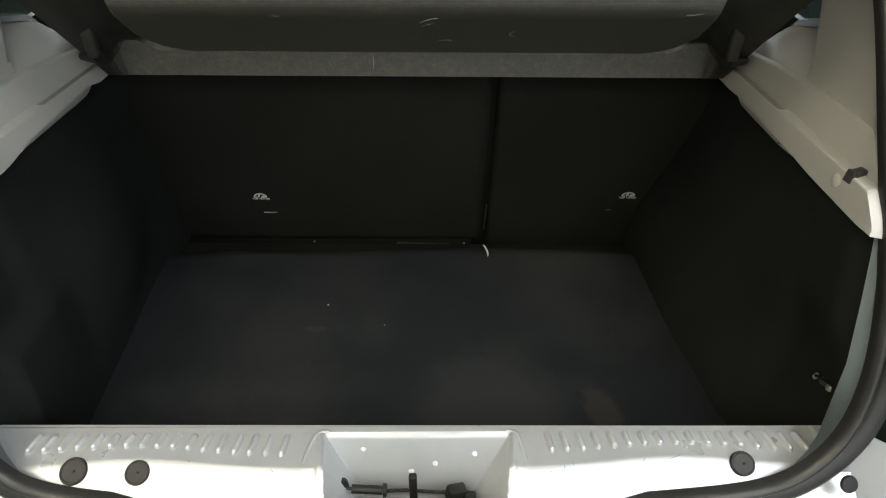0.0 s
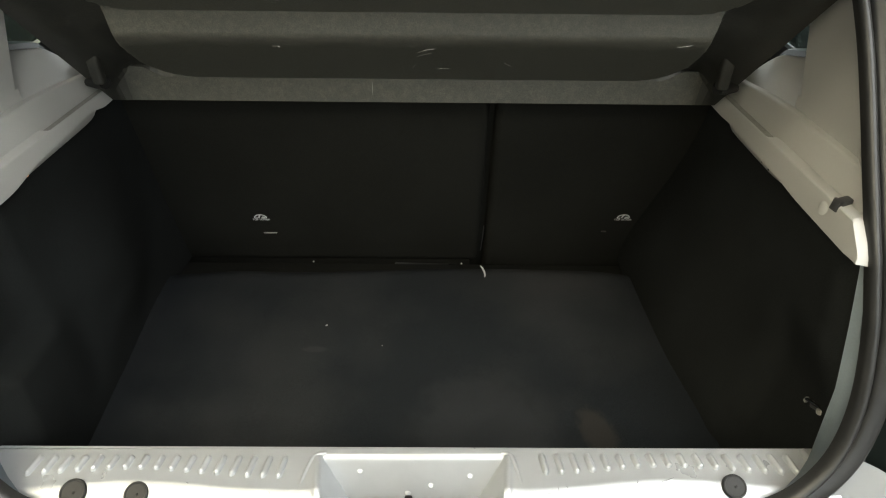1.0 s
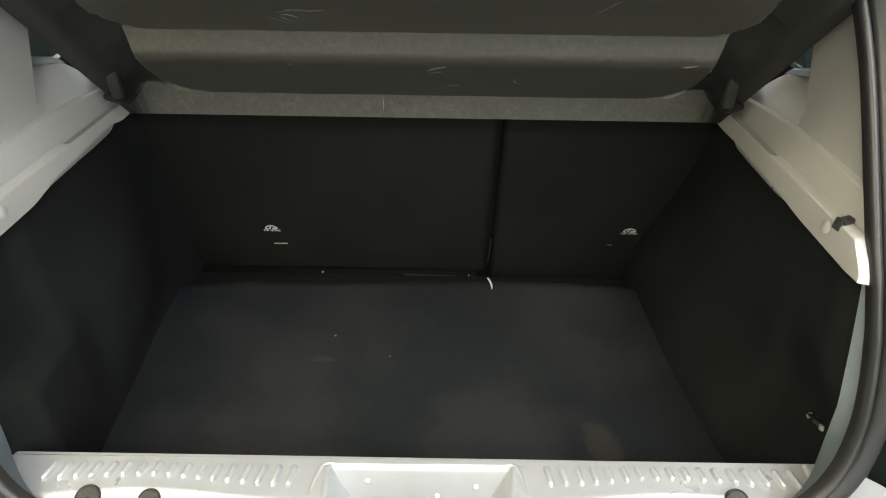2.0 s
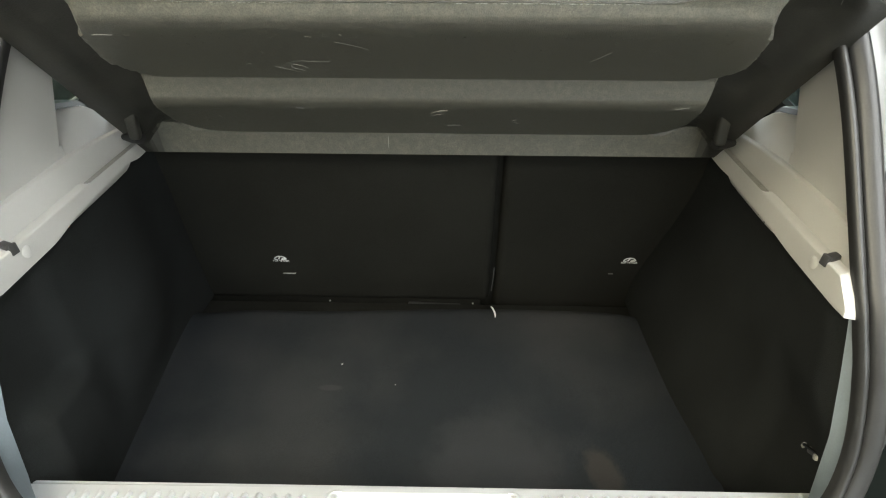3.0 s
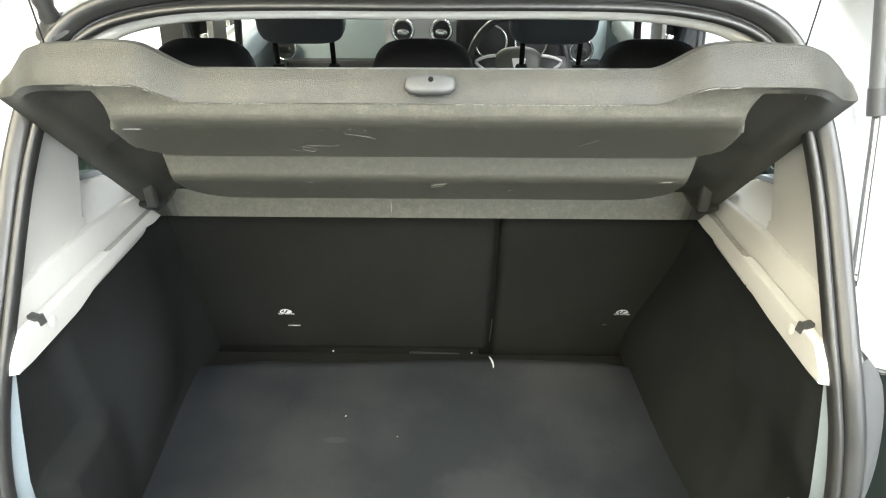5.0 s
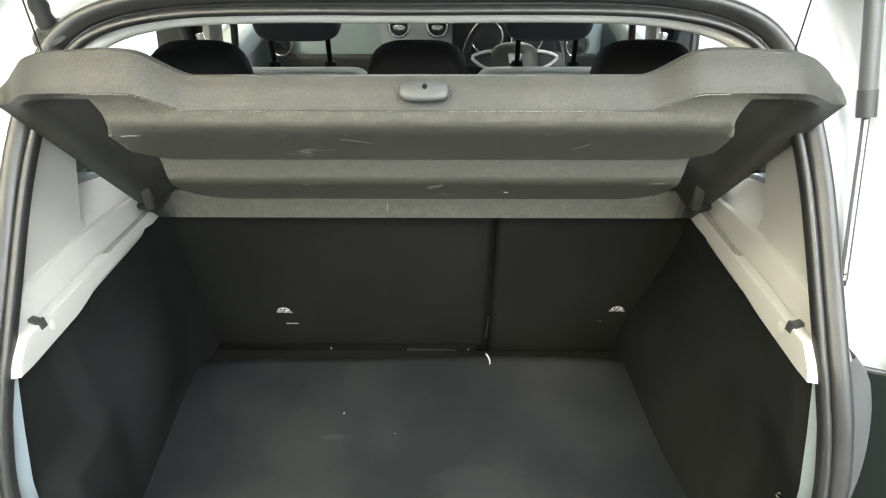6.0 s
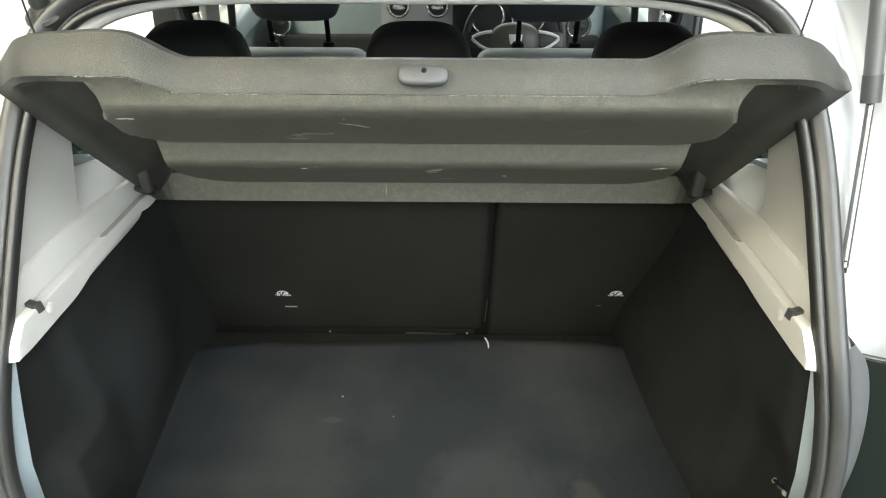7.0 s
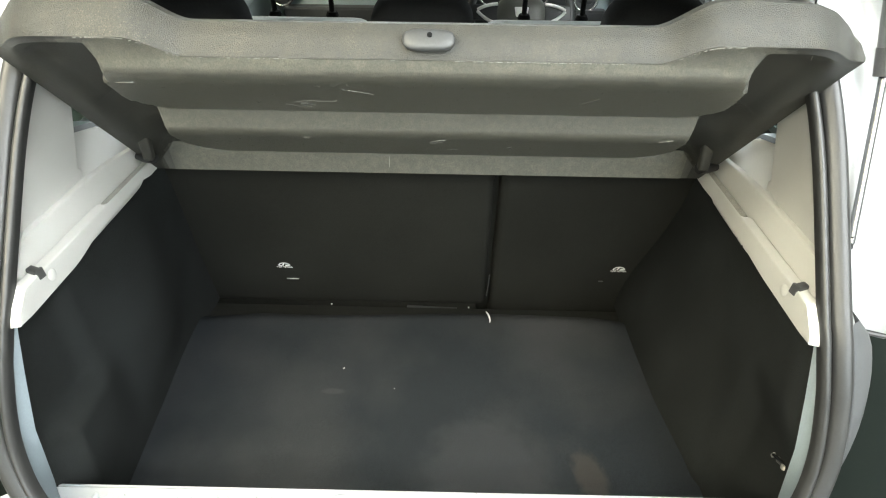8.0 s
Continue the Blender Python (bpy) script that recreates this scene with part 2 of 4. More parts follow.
def cushion(name, size, mat, power=4.0, nu=28, nv=16):
    """A stuffed block: a superellipsoid."""
    def p(a, e):
        return math.copysign(abs(a) ** e, a)
    rings = []
    e = 2.0 / power
    for i in range(nv + 1):
        t = -math.pi / 2 + math.pi * i / nv
        rings.append([(0.5 * size[0] * p(math.cos(t), e) * p(math.cos(u), e), 0.5 * size[1] * p(math.cos(t), e) * p(math.sin(u), e), 0.5 * size[2] * p(math.sin(t), e))
                      for u in (2 * math.pi * k / nu for k in range(nu))])
    return loft(name, rings, mat, closed=True, smooth=60.0)


def step(a, b, x):
    t = min(1.0, max(0.0, (x - a) / (b - a)))
    return t * t * (3 - 2 * t)


def lerp(a, b, t):
    return tuple(p + (q - p) * t for p, q in zip(a, b))


def spaced(a, b, n):
    return [a + (b - a) * k / (n - 1) for k in range(n)]


def chaikin(pts, rounds=2, closed=True):
    for _ in range(rounds):
        out = []
        n = len(pts)
        for i in range(n if closed else n - 1):
            p, q = pts[i], pts[(i + 1) % n]
            out += [lerp(p, q, 0.25), lerp(p, q, 0.75)]
        pts = out if closed else [pts[0]] + out + [pts[-1]]
    return pts


# ---- the hall ----
HX0, HX1, HY0, HY1, HZ = -6.0, 6.0, -7.0, 9.0, 3.4


def slab(name, centre, size, mat, label, category):
    ob = new(name, box(name, size, mat, bevel=0.0))
    ob.location = centre
    return tagged(ob, label, category, kind="structure")


slab("ground", (0, 1, -0.05), (12.4, 16.4, 0.1), M_TILE, "grey polished tile floor of the hall", "floor")
slab("wall_west", (HX0 - 0.1, 1, HZ / 2), (0.2, 16.4, HZ), M_WALL, "plain white painted wall of the hall", "wall")
slab("wall_east", (HX1 + 0.1, 1, HZ / 2), (0.2, 16.4, HZ), M_WALL, "plain white painted wall of the hall", "wall")
slab("wall_south", (-3.6, HY0 - 0.1, HZ / 2), (4.8, 0.2, HZ), M_WALL, "plain white painted wall of the hall", "wall")
slab("wall_south_end", (5.9, HY0 - 0.1, HZ / 2), (0.2, 0.2, HZ), M_WALL, "plain white painted wall of the hall", "wall")
# unseen wall, kept dark so less low light reaches the shelf's underside
slab("wall_south_sill", (2.3, HY0 - 0.1, 0.7), (7.0, 0.2, 1.4), M_DARKWALL, "unseen wall under the added window, dark to cut low light", "wall")
slab("wall_south_head", (2.3, HY0 - 0.1, 3.3), (7.0, 0.2, 0.2), M_WALL, "white wall over the high window", "wall")
# unseen window, added so low daylight reaches the boot from behind
window = tagged(new("added_window"), "unseen high window added for low daylight from behind", "window", kind="structure")
window.location = (2.3, HY0 - 0.1, 1.4)
for wx in (-1.17, 0.55, 2.3, 4.05, 5.77):
    part("mullion", box("mullion", (0.06, 0.08, 1.8), M_HANDLE, 0.006), window, m=pose(wx, HY0 - 0.1, 2.3))
for wz in (1.43, 3.17):
    part("rail", box("rail", (7.0, 0.08, 0.06), M_HANDLE, 0.006), window, m=pose(2.3, HY0 - 0.104, wz))
slab("backdrop", (2.3, HY0 - 1.4, 2.2), (10.0, 0.02, 4.4), M_DAYLIGHT, "glowing sheet for daylight outside the added window", "sky")
slab("wall_north", (0, HY1 + 0.1, 0.25), (12.0, 0.2, 0.5), M_WALL, "low white wall under the shop window", "wall")
slab("wall_north_head", (0, HY1 + 0.1, 3.2), (12.0, 0.2, 0.4), M_WALL, "white wall over the shop window", "wall")
shop = tagged(new("window_2"), "wide shop window with grey metal frame", "window", kind="structure")
shop.location = (0, HY1 + 0.1, 0.5)
for wx in spaced(-5.96, 5.96, 7):
    part("mullion", box("mullion", (0.06, 0.08, 2.5), M_HANDLE, 0.006), shop, m=pose(wx, HY1 + 0.1, 1.75))
slab("backdrop_north", (0, HY1 + 1.2, 1.9), (16.0, 0.02, 4.2), M_DAYLIGHT, "bright overcast daylight outside the shop window", "sky")
slab("ceiling", (0, 1, HZ + 0.06), (12.4, 16.4, 0.1), M_WALL, "plain white ceiling of the hall", "ceiling")


def ceiling_light(x, y, panel, tint):
    ob = thing("ceiling_light", f"flat square ceiling light panel with {tint} glow", "light", "hall ceiling lights", at=(x, y, HZ))
    part("frame", box("frame", (1.26, 1.26, 0.05), M_HANDLE, 0.006), ob, m=pose(x, y, HZ - 0.015))
    part("diffuser", box("diffuser", (1.18, 1.18, 0.012), panel, 0.003), ob, m=pose(x, y, HZ - 0.044))
    return ob


for lx in (-2.7, -1.15, 1.15, 2.7):
    for ly in (-5.0, -2.8, -1.2, 4.2, 7.0):
        ceiling_light(lx, ly, M_WARMPANEL if lx < 0 else M_NEUTRALPANEL, "warm white" if lx < 0 else "neutral white")

# ---- the car: opening, seal and body ----
HALF = [(0.0, 0.664), (0.16, 0.673), (0.25, 0.681), (0.33, 0.689), (0.395, 0.698), (0.442, 0.712), (0.473, 0.735), (0.495, 0.764), (0.507, 0.800), (0.5125, 0.845), (0.509, 0.915), (0.501, 0.975),
        (0.499, 1.042), (0.4975, 1.126), (0.495, 1.168), (0.489, 1.213), (0.476, 1.268), (0.452, 1.308), (0.41, 1.329), (0.34, 1.341), (0.264, 1.345), (0.15, 1.346), (0.0, 1.345)]


def gate_y(z):
    """How far ahead the tailgate's opening lies at a height."""
    return float(np.interp(z, [0.55, 0.70, 0.92, 0.98, 1.04, 1.24, 1.34, 1.5], [-0.24, -0.20, -0.11, -0.08, -0.034, 0.125, 0.215, 0.36]))


LOOP = chaikin(HALF + [(-x, z) for x, z in HALF[-2:0:-1]], 2)
LOOP = [(x, z - (0.0085 - 0.0055 * max(-1.0, min(1.0, x / 0.25))) * step(0.80, 0.70, z)) for x, z in LOOP]
LOOP = [Vector((x, gate_y(z), z)) for x, z in LOOP]


def ring(offset, ahead, pick=None):
    """The opening's outline, grown outwards and moved ahead."""
    out, n = [], len(LOOP)
    for i, p in enumerate(LOOP):
        d = LOOP[(i + 1) % n] - LOOP[i - 1]
        side = Vector((d.z, 0, -d.x)).normalized()
        q = p + side * offset + Vector((0, ahead, 0))
        if pick is None or pick(p):
            out.append(q)
    return out


def seal_profile():
    """(out, ahead) round the rubber: an inner bulb, a groove and a flatter outer band."""
    pts = []
    for k in range(9):
        a = math.pi * k / 8
        pts.append((0.0064 - 0.0064 * math.cos(a), 0.004 - 0.011 * math.sin(a)))
    pts += [(0.0132, 0.008), (0.0150, 0.008)]
    pts += [(0.0164, 0.002), (0.0200, -0.0008), (0.0260, -0.0040), (0.0315, -0.0058), (0.0355, -0.0050), (0.0385, -0.0015), (0.0400, 0.005), (0.0400, 0.012)]
    pts += [(0.0, 0.012)]
    return pts


car = thing("hatchback_car", "white hatchback car with its tailgate open", "car")
prof = seal_profile()
rings = [ring(o, a) for o, a in prof]
seal = part("weatherstrip", loft("weatherstrip", [list(r) for r in zip(*rings)], M_RUBBER, closed=True, loop=True, smooth=50), car, "black double-bulb rubber weatherstrip round the boot opening")

# painted gutter and rear pillars round the opening
n_loop = len(LOOP)
first = next(i for i in range(n_loop) if LOOP[i].z >= 0.885 and LOOP[i - 1].z < 0.885)
order = [(first + k) % n_loop for k in range(n_loop)]
high = [i for i in order if LOOP[i].z >= 0.885]
GUTTER = [(0.036, 0.008), (0.044, 0.020), (0.050, 0.055), (0.058, 0.088), (0.064, 0.094), (0.072, 0.099), (0.082, 0.102), (0.092, 0.101), (0.100, 0.101), (0.108, 0.105), (0.118, 0.110), (0.128, 0.110), (0.138, 0.103), (0.150, 0.092), (0.190, 0.060), (0.26, 0.075)]
full = [ring(o, a) for o, a in GUTTER]
part("rear_pillar", loft("rear_pillar", [[r[i] for i in high] for r in full], M_BODY, smooth=60), car, "white painted gutter and rear pillar round the opening")
low = sorted([i for i in range(n_loop) if LOOP[i].z < 0.775], key=lambda i: (math.atan2(LOOP[i].x, 1.2 - LOOP[i].z)))
low_profile = [(0.036, 0.008), (0.050, 0.010), (0.075, 0.006), (0.12, -0.01), (0.17, -0.02), (0.36, -0.01)]
lowr = [ring(o, a) for o, a in low_profile]
part("rear_panel", loft("rear_panel", [[r[i] for i in low] for r in lowr], M_BODY), car, "white painted rear panel below the boot opening")
belt = sorted([i for i in range(n_loop) if 0.74 < LOOP[i].z < 0.99 and LOOP[i].x > 0], key=lambda i: LOOP[i].z)

# body sides, roof and floor, seen only through the opening and the windows
SIDE_X = 0.80


def side_wall(s):
    """One flank with its window openings, made of sill, belt, pillars and roof rail."""
    bars = [("door_panel", (0.10, 2.75, 0.66), (SIDE_X, 1.50, 0.63), M_DOORCARD), ("roof_rail", (0.10, 1.45, 0.08), (0.62, 1.32, 1.39), M_SEATGREY),
            ("centre_pillar", (0.045 if s > 0 else 0.085, 0.12, 0.46), (0.600 if s > 0 else 0.622, 0.96, 1.16), M_DASHDARK), ("pillar_trim", (0.020, 0.10, 0.44), (0.556, 0.985, 1.16), M_HEADLINER),
            ("window_frame", (0.010, 0.03, 0.42), (0.648 if s > 0 else 0.678, 0.97, 1.17), M_STRUT), ("window_frame", (0.008, 0.03, 0.42), (0.664 if s > 0 else 0.692, 0.99, 1.17), M_DASHDARK),
            ("front_pillar", (0.07, 0.08, 0.62), (0.68, 2.02, 1.17), M_SEATGREY)]
    for name, size, at, mat in bars:
        part(name, box(name, size, mat, min(0.015, 0.3 * size[0])), car, m=pose(s * at[0], at[1], at[2], 38 if name == "front_pillar" else 0, -s * (14 if name == "front_pillar" else 5) if name[-4:] != "rail" and name != "door_panel" else 0))
    part("door_top", box("door_top", (0.09, 0.75, 0.10), M_DOORCARD, 0.03, 4, lambda a, b, c: (a, b, c + 0.10 * max(0.0, b))), car, "grey plastic top of the front door", m=pose(s * 0.735, 1.72, 0.925))


side_wall(1)
side_wall(-1)
part("roof", loft("roof", [[(x, y, 1.475 - 0.05 * (x / 0.62) ** 2 - 0.03 * (abs(y - 0.9) / 0.9) ** 2 * (1 if y < 0.9 else 1.4) + d) for x in spaced(-0.62, 0.62, 15)] for d in (0.0, 0.03) for y in (spaced(0.36, 1.75, 12) if d == 0 else spaced(1.75, 0.36, 12))] , M_BODY), car, "white painted roof")
part("bonnet", loft("bonnet", [[(x, y, 0.98 - 0.10 * ((y - 2.55) / 0.95) ** 2 - 0.07 * (x / 0.78) ** 2 + d) for x in spaced(-0.78, 0.78, 13)] for d, span in ((0.0, spaced(2.55, 3.50, 10)), (-0.03, spaced(3.50, 2.55, 10))) for y in span], M_BODY, loop=True), car, "white painted bonnet")
part("front_end", box("front_end", (1.56, 0.10, 0.50), M_BODY, 0.04, 3), car, m=pose(0, 3.48, 0.60))
for s in (-1, 1):
    part("front_wing", box("front_wing", (0.06, 0.82, 0.34), M_BODY, 0.02, 3), car, m=pose(s * 0.77, 3.05, 0.74))
part("underbody", box("underbody", (1.5, 3.2, 0.06), M_BLACK, 0.01), car, m=pose(0, 1.25, 0.36))
part("bulkhead", box("bulkhead", (1.5, 0.08, 0.62), M_DASHDARK, 0.01), car, m=pose(0, 2.6, 0.62))
part("boot_tub", box("boot_tub", (1.30, 0.72, 0.06), M_BLACK, 0.01), car, m=pose(0, 0.12, 0.43))
for s in (-1, 1):
    part("wheel", lathe("wheel", [(0.05, -0.09), (0.27, -0.09), (0.30, -0.06), (0.30, 0.06), (0.27, 0.09), (0.05, 0.09)], M_RUBBER), car, "black tyre", m=pose(s * 0.74, 0.30, 0.30, 0, 90, 0))
    part("wheel", lathe("wheel", [(0.05, -0.09), (0.27, -0.09), (0.30, -0.06), (0.30, 0.06), (0.27, 0.09), (0.05, 0.09)], M_RUBBER), car, "black tyre", m=pose(s * 0.74, 2.75, 0.30, 0, 90, 0))

# headliner edge along the top of the opening
top = [i for i in high if LOOP[i].z > 1.285]
edge_profile = [(0.006, 0.016), (-0.005, 0.016), (-0.012, 0.020), (-0.016, 0.030), (-0.014, 0.050), (0.004, 0.10), (0.02, 0.22)]
edger = [ring(o, a) for o, a in edge_profile]
part("headliner_edge", loft("headliner_edge", [[r[i] for i in top] for r in edger], M_HEADLINER, smooth=60), car, "off-white headliner edge behind the seal")
part("headliner", grid("headliner", spaced(-0.60, 0.60, 13), spaced(0.40, 1.72, 14), lambda x, y: (x, y, 1.432 - 0.06 * (x / 0.6) ** 2 - 0.03 * (abs(y - 0.9) / 0.9) ** 2), M_HEADLINER), car, "off-white cloth headliner")

# grey painted flange between lining and seal
def flange_edge(z):
    """Where the lining meets the flange: how far out and ahead, by height."""
    zs = [0.69, 0.727, 0.83, 0.905, 0.965, 1.0]
    return float(np.interp(z, zs, [0.516, 0.514, 0.509, 0.507, 0.505, 0.503])), float(np.interp(z, zs, [-0.128, -0.122, -0.113, -0.090, -0.070, -0.058]))


for s in (-1, 1):
    idx = [i for i in range(n_loop) if LOOP[i].x * s > 0.44 and 0.60 < LOOP[i].z < 1.03]
    idx.sort(key=lambda i: LOOP[i].z)
    outer = ring(0.006, 0.012)
    rows = []
    for i in idx:
        x, y = flange_edge(LOOP[i].z)
        inner = Vector((s * x, y, max(LOOP[i].z - 0.012, 0.690)))
        mid = outer[i].lerp(inner, 0.5) + Vector((s * 0.003, 0, 0))
        rows.append([outer[i], outer[i].lerp(mid, 0.5), mid, mid.lerp(inner, 0.5), inner, inner + Vector((s * 0.02, 0.004, 0))])
    part("flange", loft("flange", rows, M_FLANGE), car, "bluish grey painted flange beside the boot lining")


# ---- the sill ----
def crease(x):
    return -0.172 + 0.013 * math.exp(-((abs(x) - 0.33) / 0.11) ** 2)


def sill_height(x, y):
    c = crease(x)
    z = 0.700 - 0.06 * max(0.0, -0.112 - y)
    if y < c:
        d = c - y
        z -= 0.30 * d + 0.20 * max(0.0, d - 0.006)
    # well of the latch: a bevel, a steep back wall, sloping cheeks
    cx = x - 0.013
    d = -0.1235 - y
    if d > 0:
        deep = 0.8 * d if d < 0.005 else 0.004 + 2.6 * (d - 0.005)
        half = 0.116 - 0.10 * max(0.0, d)
        cheek = 1.9 * (half - abs(cx))
        well = max(0.0, min(deep, cheek, 0.080 + 0.10 * d))
        rim = 0.0035 * math.exp(-((abs(cx) - half - 0.005) / 0.005) ** 2) * step(0.0, 0.006, d) * step(0.075, 0.05, d)
        z += rim - well
    return z + 0.004 * x / 0.515


SX = sorted(set(spaced(-0.53, 0.53, 107)) | set(spaced(-0.11, 0.136, 165)))
SY = spaced(-0.1165, -0.240, 88)
sill = part("sill_plate", grid("sill_plate", SX, SY, lambda x, y: (x, y + 0.003 * x / 0.515 - 0.0008 * x / 0.515 * step(-0.125, -0.1165, y), sill_height(x, y)), M_SILVER, smooth=28), car, "silver painted metal boot sill with pressed ribs and a latch well")
part("sill_back", box("sill_back", (1.06, 0.004, 0.16), M_SILVER, 0.001), car, m=pose(0, -0.1130, 0.616, 0, 0, 0.25))


def rib_mesh(length):
    rings = []
    for k in range(13):
        t = k / 12
        u = (t - 0.5) * length
        w = 0.0040 * min(1.0, math.sqrt(max(0.0, 1 - (abs(u) / (length / 2)) ** 6)) + 0.05)
        rings.append([(w * math.cos(a) * 1.05, u, 0.0066 * (w / 0.0040) * math.sin(a) - 0.0004) for a in (math.pi * j / 6 for j in range(7))])
    return loft("rib", rings, M_SILVER, caps=False, smooth=60)


ribs = {}
for s, x0 in ((-1, 0.150), (1, 0.176)):
    for k in range(17):
        x = s * (x0 + 0.0193 * k)
        if abs(x) > 0.487:
            continue
        low_end, top_end = crease(x) + (0.0115 if s < 0 else 0.0165), -0.1265 if s < 0 else -0.1225
        length = round(top_end - low_end, 3)
        if length not in ribs:
            ribs[length] = rib_mesh(length)
        y = (low_end + top_end) / 2
        part("rib", ribs[length], sill, m=pose(x, y, sill_height(x, y), 3.4, 0, s * (9.0 + 0.45 * k)))
part("seam", tube("seam", [(-0.339, y, sill_height(-0.339, y) + 0.0002) for y in spaced(-0.166, -0.197, 8)], 0.0009, M_STRUT, 6), sill, "pressed seam in the sill")
HAIRLINES = [((0.200, -0.168), (0.201, -0.171)), ((0.289, -0.160), (0.285, -0.166)), ((0.318, -0.162), (0.334, -0.157)), ((0.203, -0.190), (0.208, -0.192)), ((-0.263, -0.162), (-0.260, -0.164)),
             ((-0.160, -0.174), (-0.158, -0.179)), ((-0.153, -0.182), (-0.152, -0.186)), ((0.190, -0.169), (0.189, -0.179)), ((0.180, -0.192), (0.185, -0.195)), ((0.165, -0.178), (0.190, -0.175))]
for (xa, ya), (xb, yb) in HAIRLINES:
    line = [(xa + (xb - xa) * t + 0.0012 * math.sin(3.1 * t), ya + (yb - ya) * t) for t in (0.0, 0.35, 0.7, 1.0)]
    part("scratch", tube("scratch", [(x, y + 0.003 * x / 0.515, sill_height(x, y) + 0.0001) for x, y in line], [0.0001, 0.00035, 0.0003, 0.0001], M_STRUT, 5), sill, "dark hairline scratch")
for path in ([(-0.098, -0.1222), (-0.106, -0.1222), (-0.113, -0.1270), (-0.117, -0.137), (-0.121, -0.150), (-0.124, -0.166)], [(0.124, -0.1222), (0.131, -0.1226), (0.137, -0.1280), (0.140, -0.138), (0.143, -0.150), (0.146, -0.164)]):
    bead = chaikin([(x, y + 0.003 * x / 0.515, sill_height(x, y) - 0.0012) for x, y in path], 2, False)
    n = len(bead) - 1
    part("rim_bead", tube("rim_bead", bead, [0.0014 + 0.0022 * math.sin(math.pi * (0.12 + 0.80 * k / n)) for k in range(n + 1)], M_SILVER, 10, 60), sill)
part("weld_bead", tube("weld_bead", [(0.5075, -0.1165, 0.7030), (0.5095, -0.130, 0.7035), (0.5085, -0.148, 0.7005), (0.5060, -0.162, 0.6960), (0.5030, -0.170, 0.6920)], [0.0040, 0.0062, 0.0050, 0.0058, 0.0025], M_SILVER), sill)
for x, y in ((-0.055, -0.1345), (0.085, -0.137), (0.005, -0.146), (0.035, -0.142)):
    part("dimple", lathe("dimple", [(0.0005, 0.0016), (0.003, 0.0013), (0.0042, 0.0)], M_SILVER, 14), sill, m=pose(x, y, sill_height(x, y), 45))


def rubber_plug(x, y, r):
    z = sill_height(x, y)
    ob = thing("rubber_plug", "round black rubber blanking plug in the sill", "plug", "sill plugs", at=(x, y, z))
    part("cap", lathe("cap", [(0.0006, 0.0020), (r * 0.78, 0.0022), (r * 0.84, 0.0032), (r * 0.94, 0.0030), (r, 0.0012), (r * 1.01, -0.0040)], M_PLUG), ob, m=pose(x, y, z + 0.0012, 25))
    part("dot", lathe("dot", [(0.0004, 0.0012), (0.0016, 0.0008), (0.0018, -0.0006)], M_BLACK, 10), ob, m=pose(x + 0.001, y - 0.0014, z + 0.0034, 25))


rubber_plug(-0.397, -0.1750, 0.0163)
rubber_plug(-0.321, -0.1755, 0.0148)
rubber_plug(0.404, -0.1670, 0.0145)

# ---- latch and cable in the well ----
latch = thing("boot_latch", "black latch cable with a corrugated sleeve in the sill well", "latch", at=(0.01, -0.172, 0.62))
part("grommet", lathe("grommet", [(0.002, 0.004), (0.009, 0.003), (0.012, -0.002)], M_BLACK), latch, m=pose(-0.080, -0.172, 0.652, 35, 60, 0))
part("cylinder", tube("cylinder", [(-0.080, -0.171, 0.651), (-0.068, -0.172, 0.650), (-0.068, -0.172, 0.650), (-0.030, -0.172, 0.647)], [0.002, 0.002, 0.0056, 0.0056], M_BLACK, 12), latch)
part("collar", tube("collar", [(-0.029, -0.172, 0.647), (-0.025, -0.172, 0.647)], 0.0085, M_BLACK, 10), latch)
cord = [(-0.026 + 0.0010 * k, -0.172, 0.6455 + 0.0015 * math.sin(k / 14)) for k in range(80)]
part("corrugated_sleeve", tube("corrugated_sleeve", cord, [0.0021 + 0.0007 * (k % 3 == 0) for k in range(80)], M_BLACK, 8), latch)
part("post", box("post", (0.010, 0.009, 0.075), M_BLACK, 0.003), latch, m=pose(0.0085, -0.1735, 0.648, 4))
part("connector", box("connector", (0.024, 0.016, 0.020), M_BLACK, 0.004), latch, m=pose(0.061, -0.173, 0.644, 0, 14, 20))
part("connector", box("connector", (0.014, 0.012, 0.018), M_BLACK, 0.003), latch, m=pose(0.079, -0.176, 0.636))
part("clip", box("clip", (0.034, 0.010, 0.014), M_BLACK, 0.002), latch, m=pose(0.036, -0.182, 0.630))
part("base_plate", box("base_plate", (0.12, 0.03, 0.012), M_BLACK, 0.003), latch, m=pose(0.014, -0.180, 0.612))

# ---- boot floor and linings ----
FLOOR_Z = 0.560


def floor_edge(s, y):
    return (0.495 + 0.020 * step(0.0, 0.40, y) if s < 0 else 0.457 - 0.045 * y) + 0.003 * math.sin(11 * y + s)


def floor_point(u, v):
    y = -0.115 + (0.438 + 0.115) * v
    x = -floor_edge(-1, y) - 0.02 + (floor_edge(-1, y) + floor_edge(1, y) + 0.04) * u
    y += 0.008 * math.sin(7 * x + 0.4) * step(0.8, 1.0, v) - 0.02 * step(0.36, 0.52, abs(x)) * step(0.7, 1.0, v)
    z = FLOOR_Z + 0.003 * noise.noise(Vector((x * 4, y * 4, 0.3))) - 0.010 * step(0.965, 1.0, v)
    return (x, y, z)


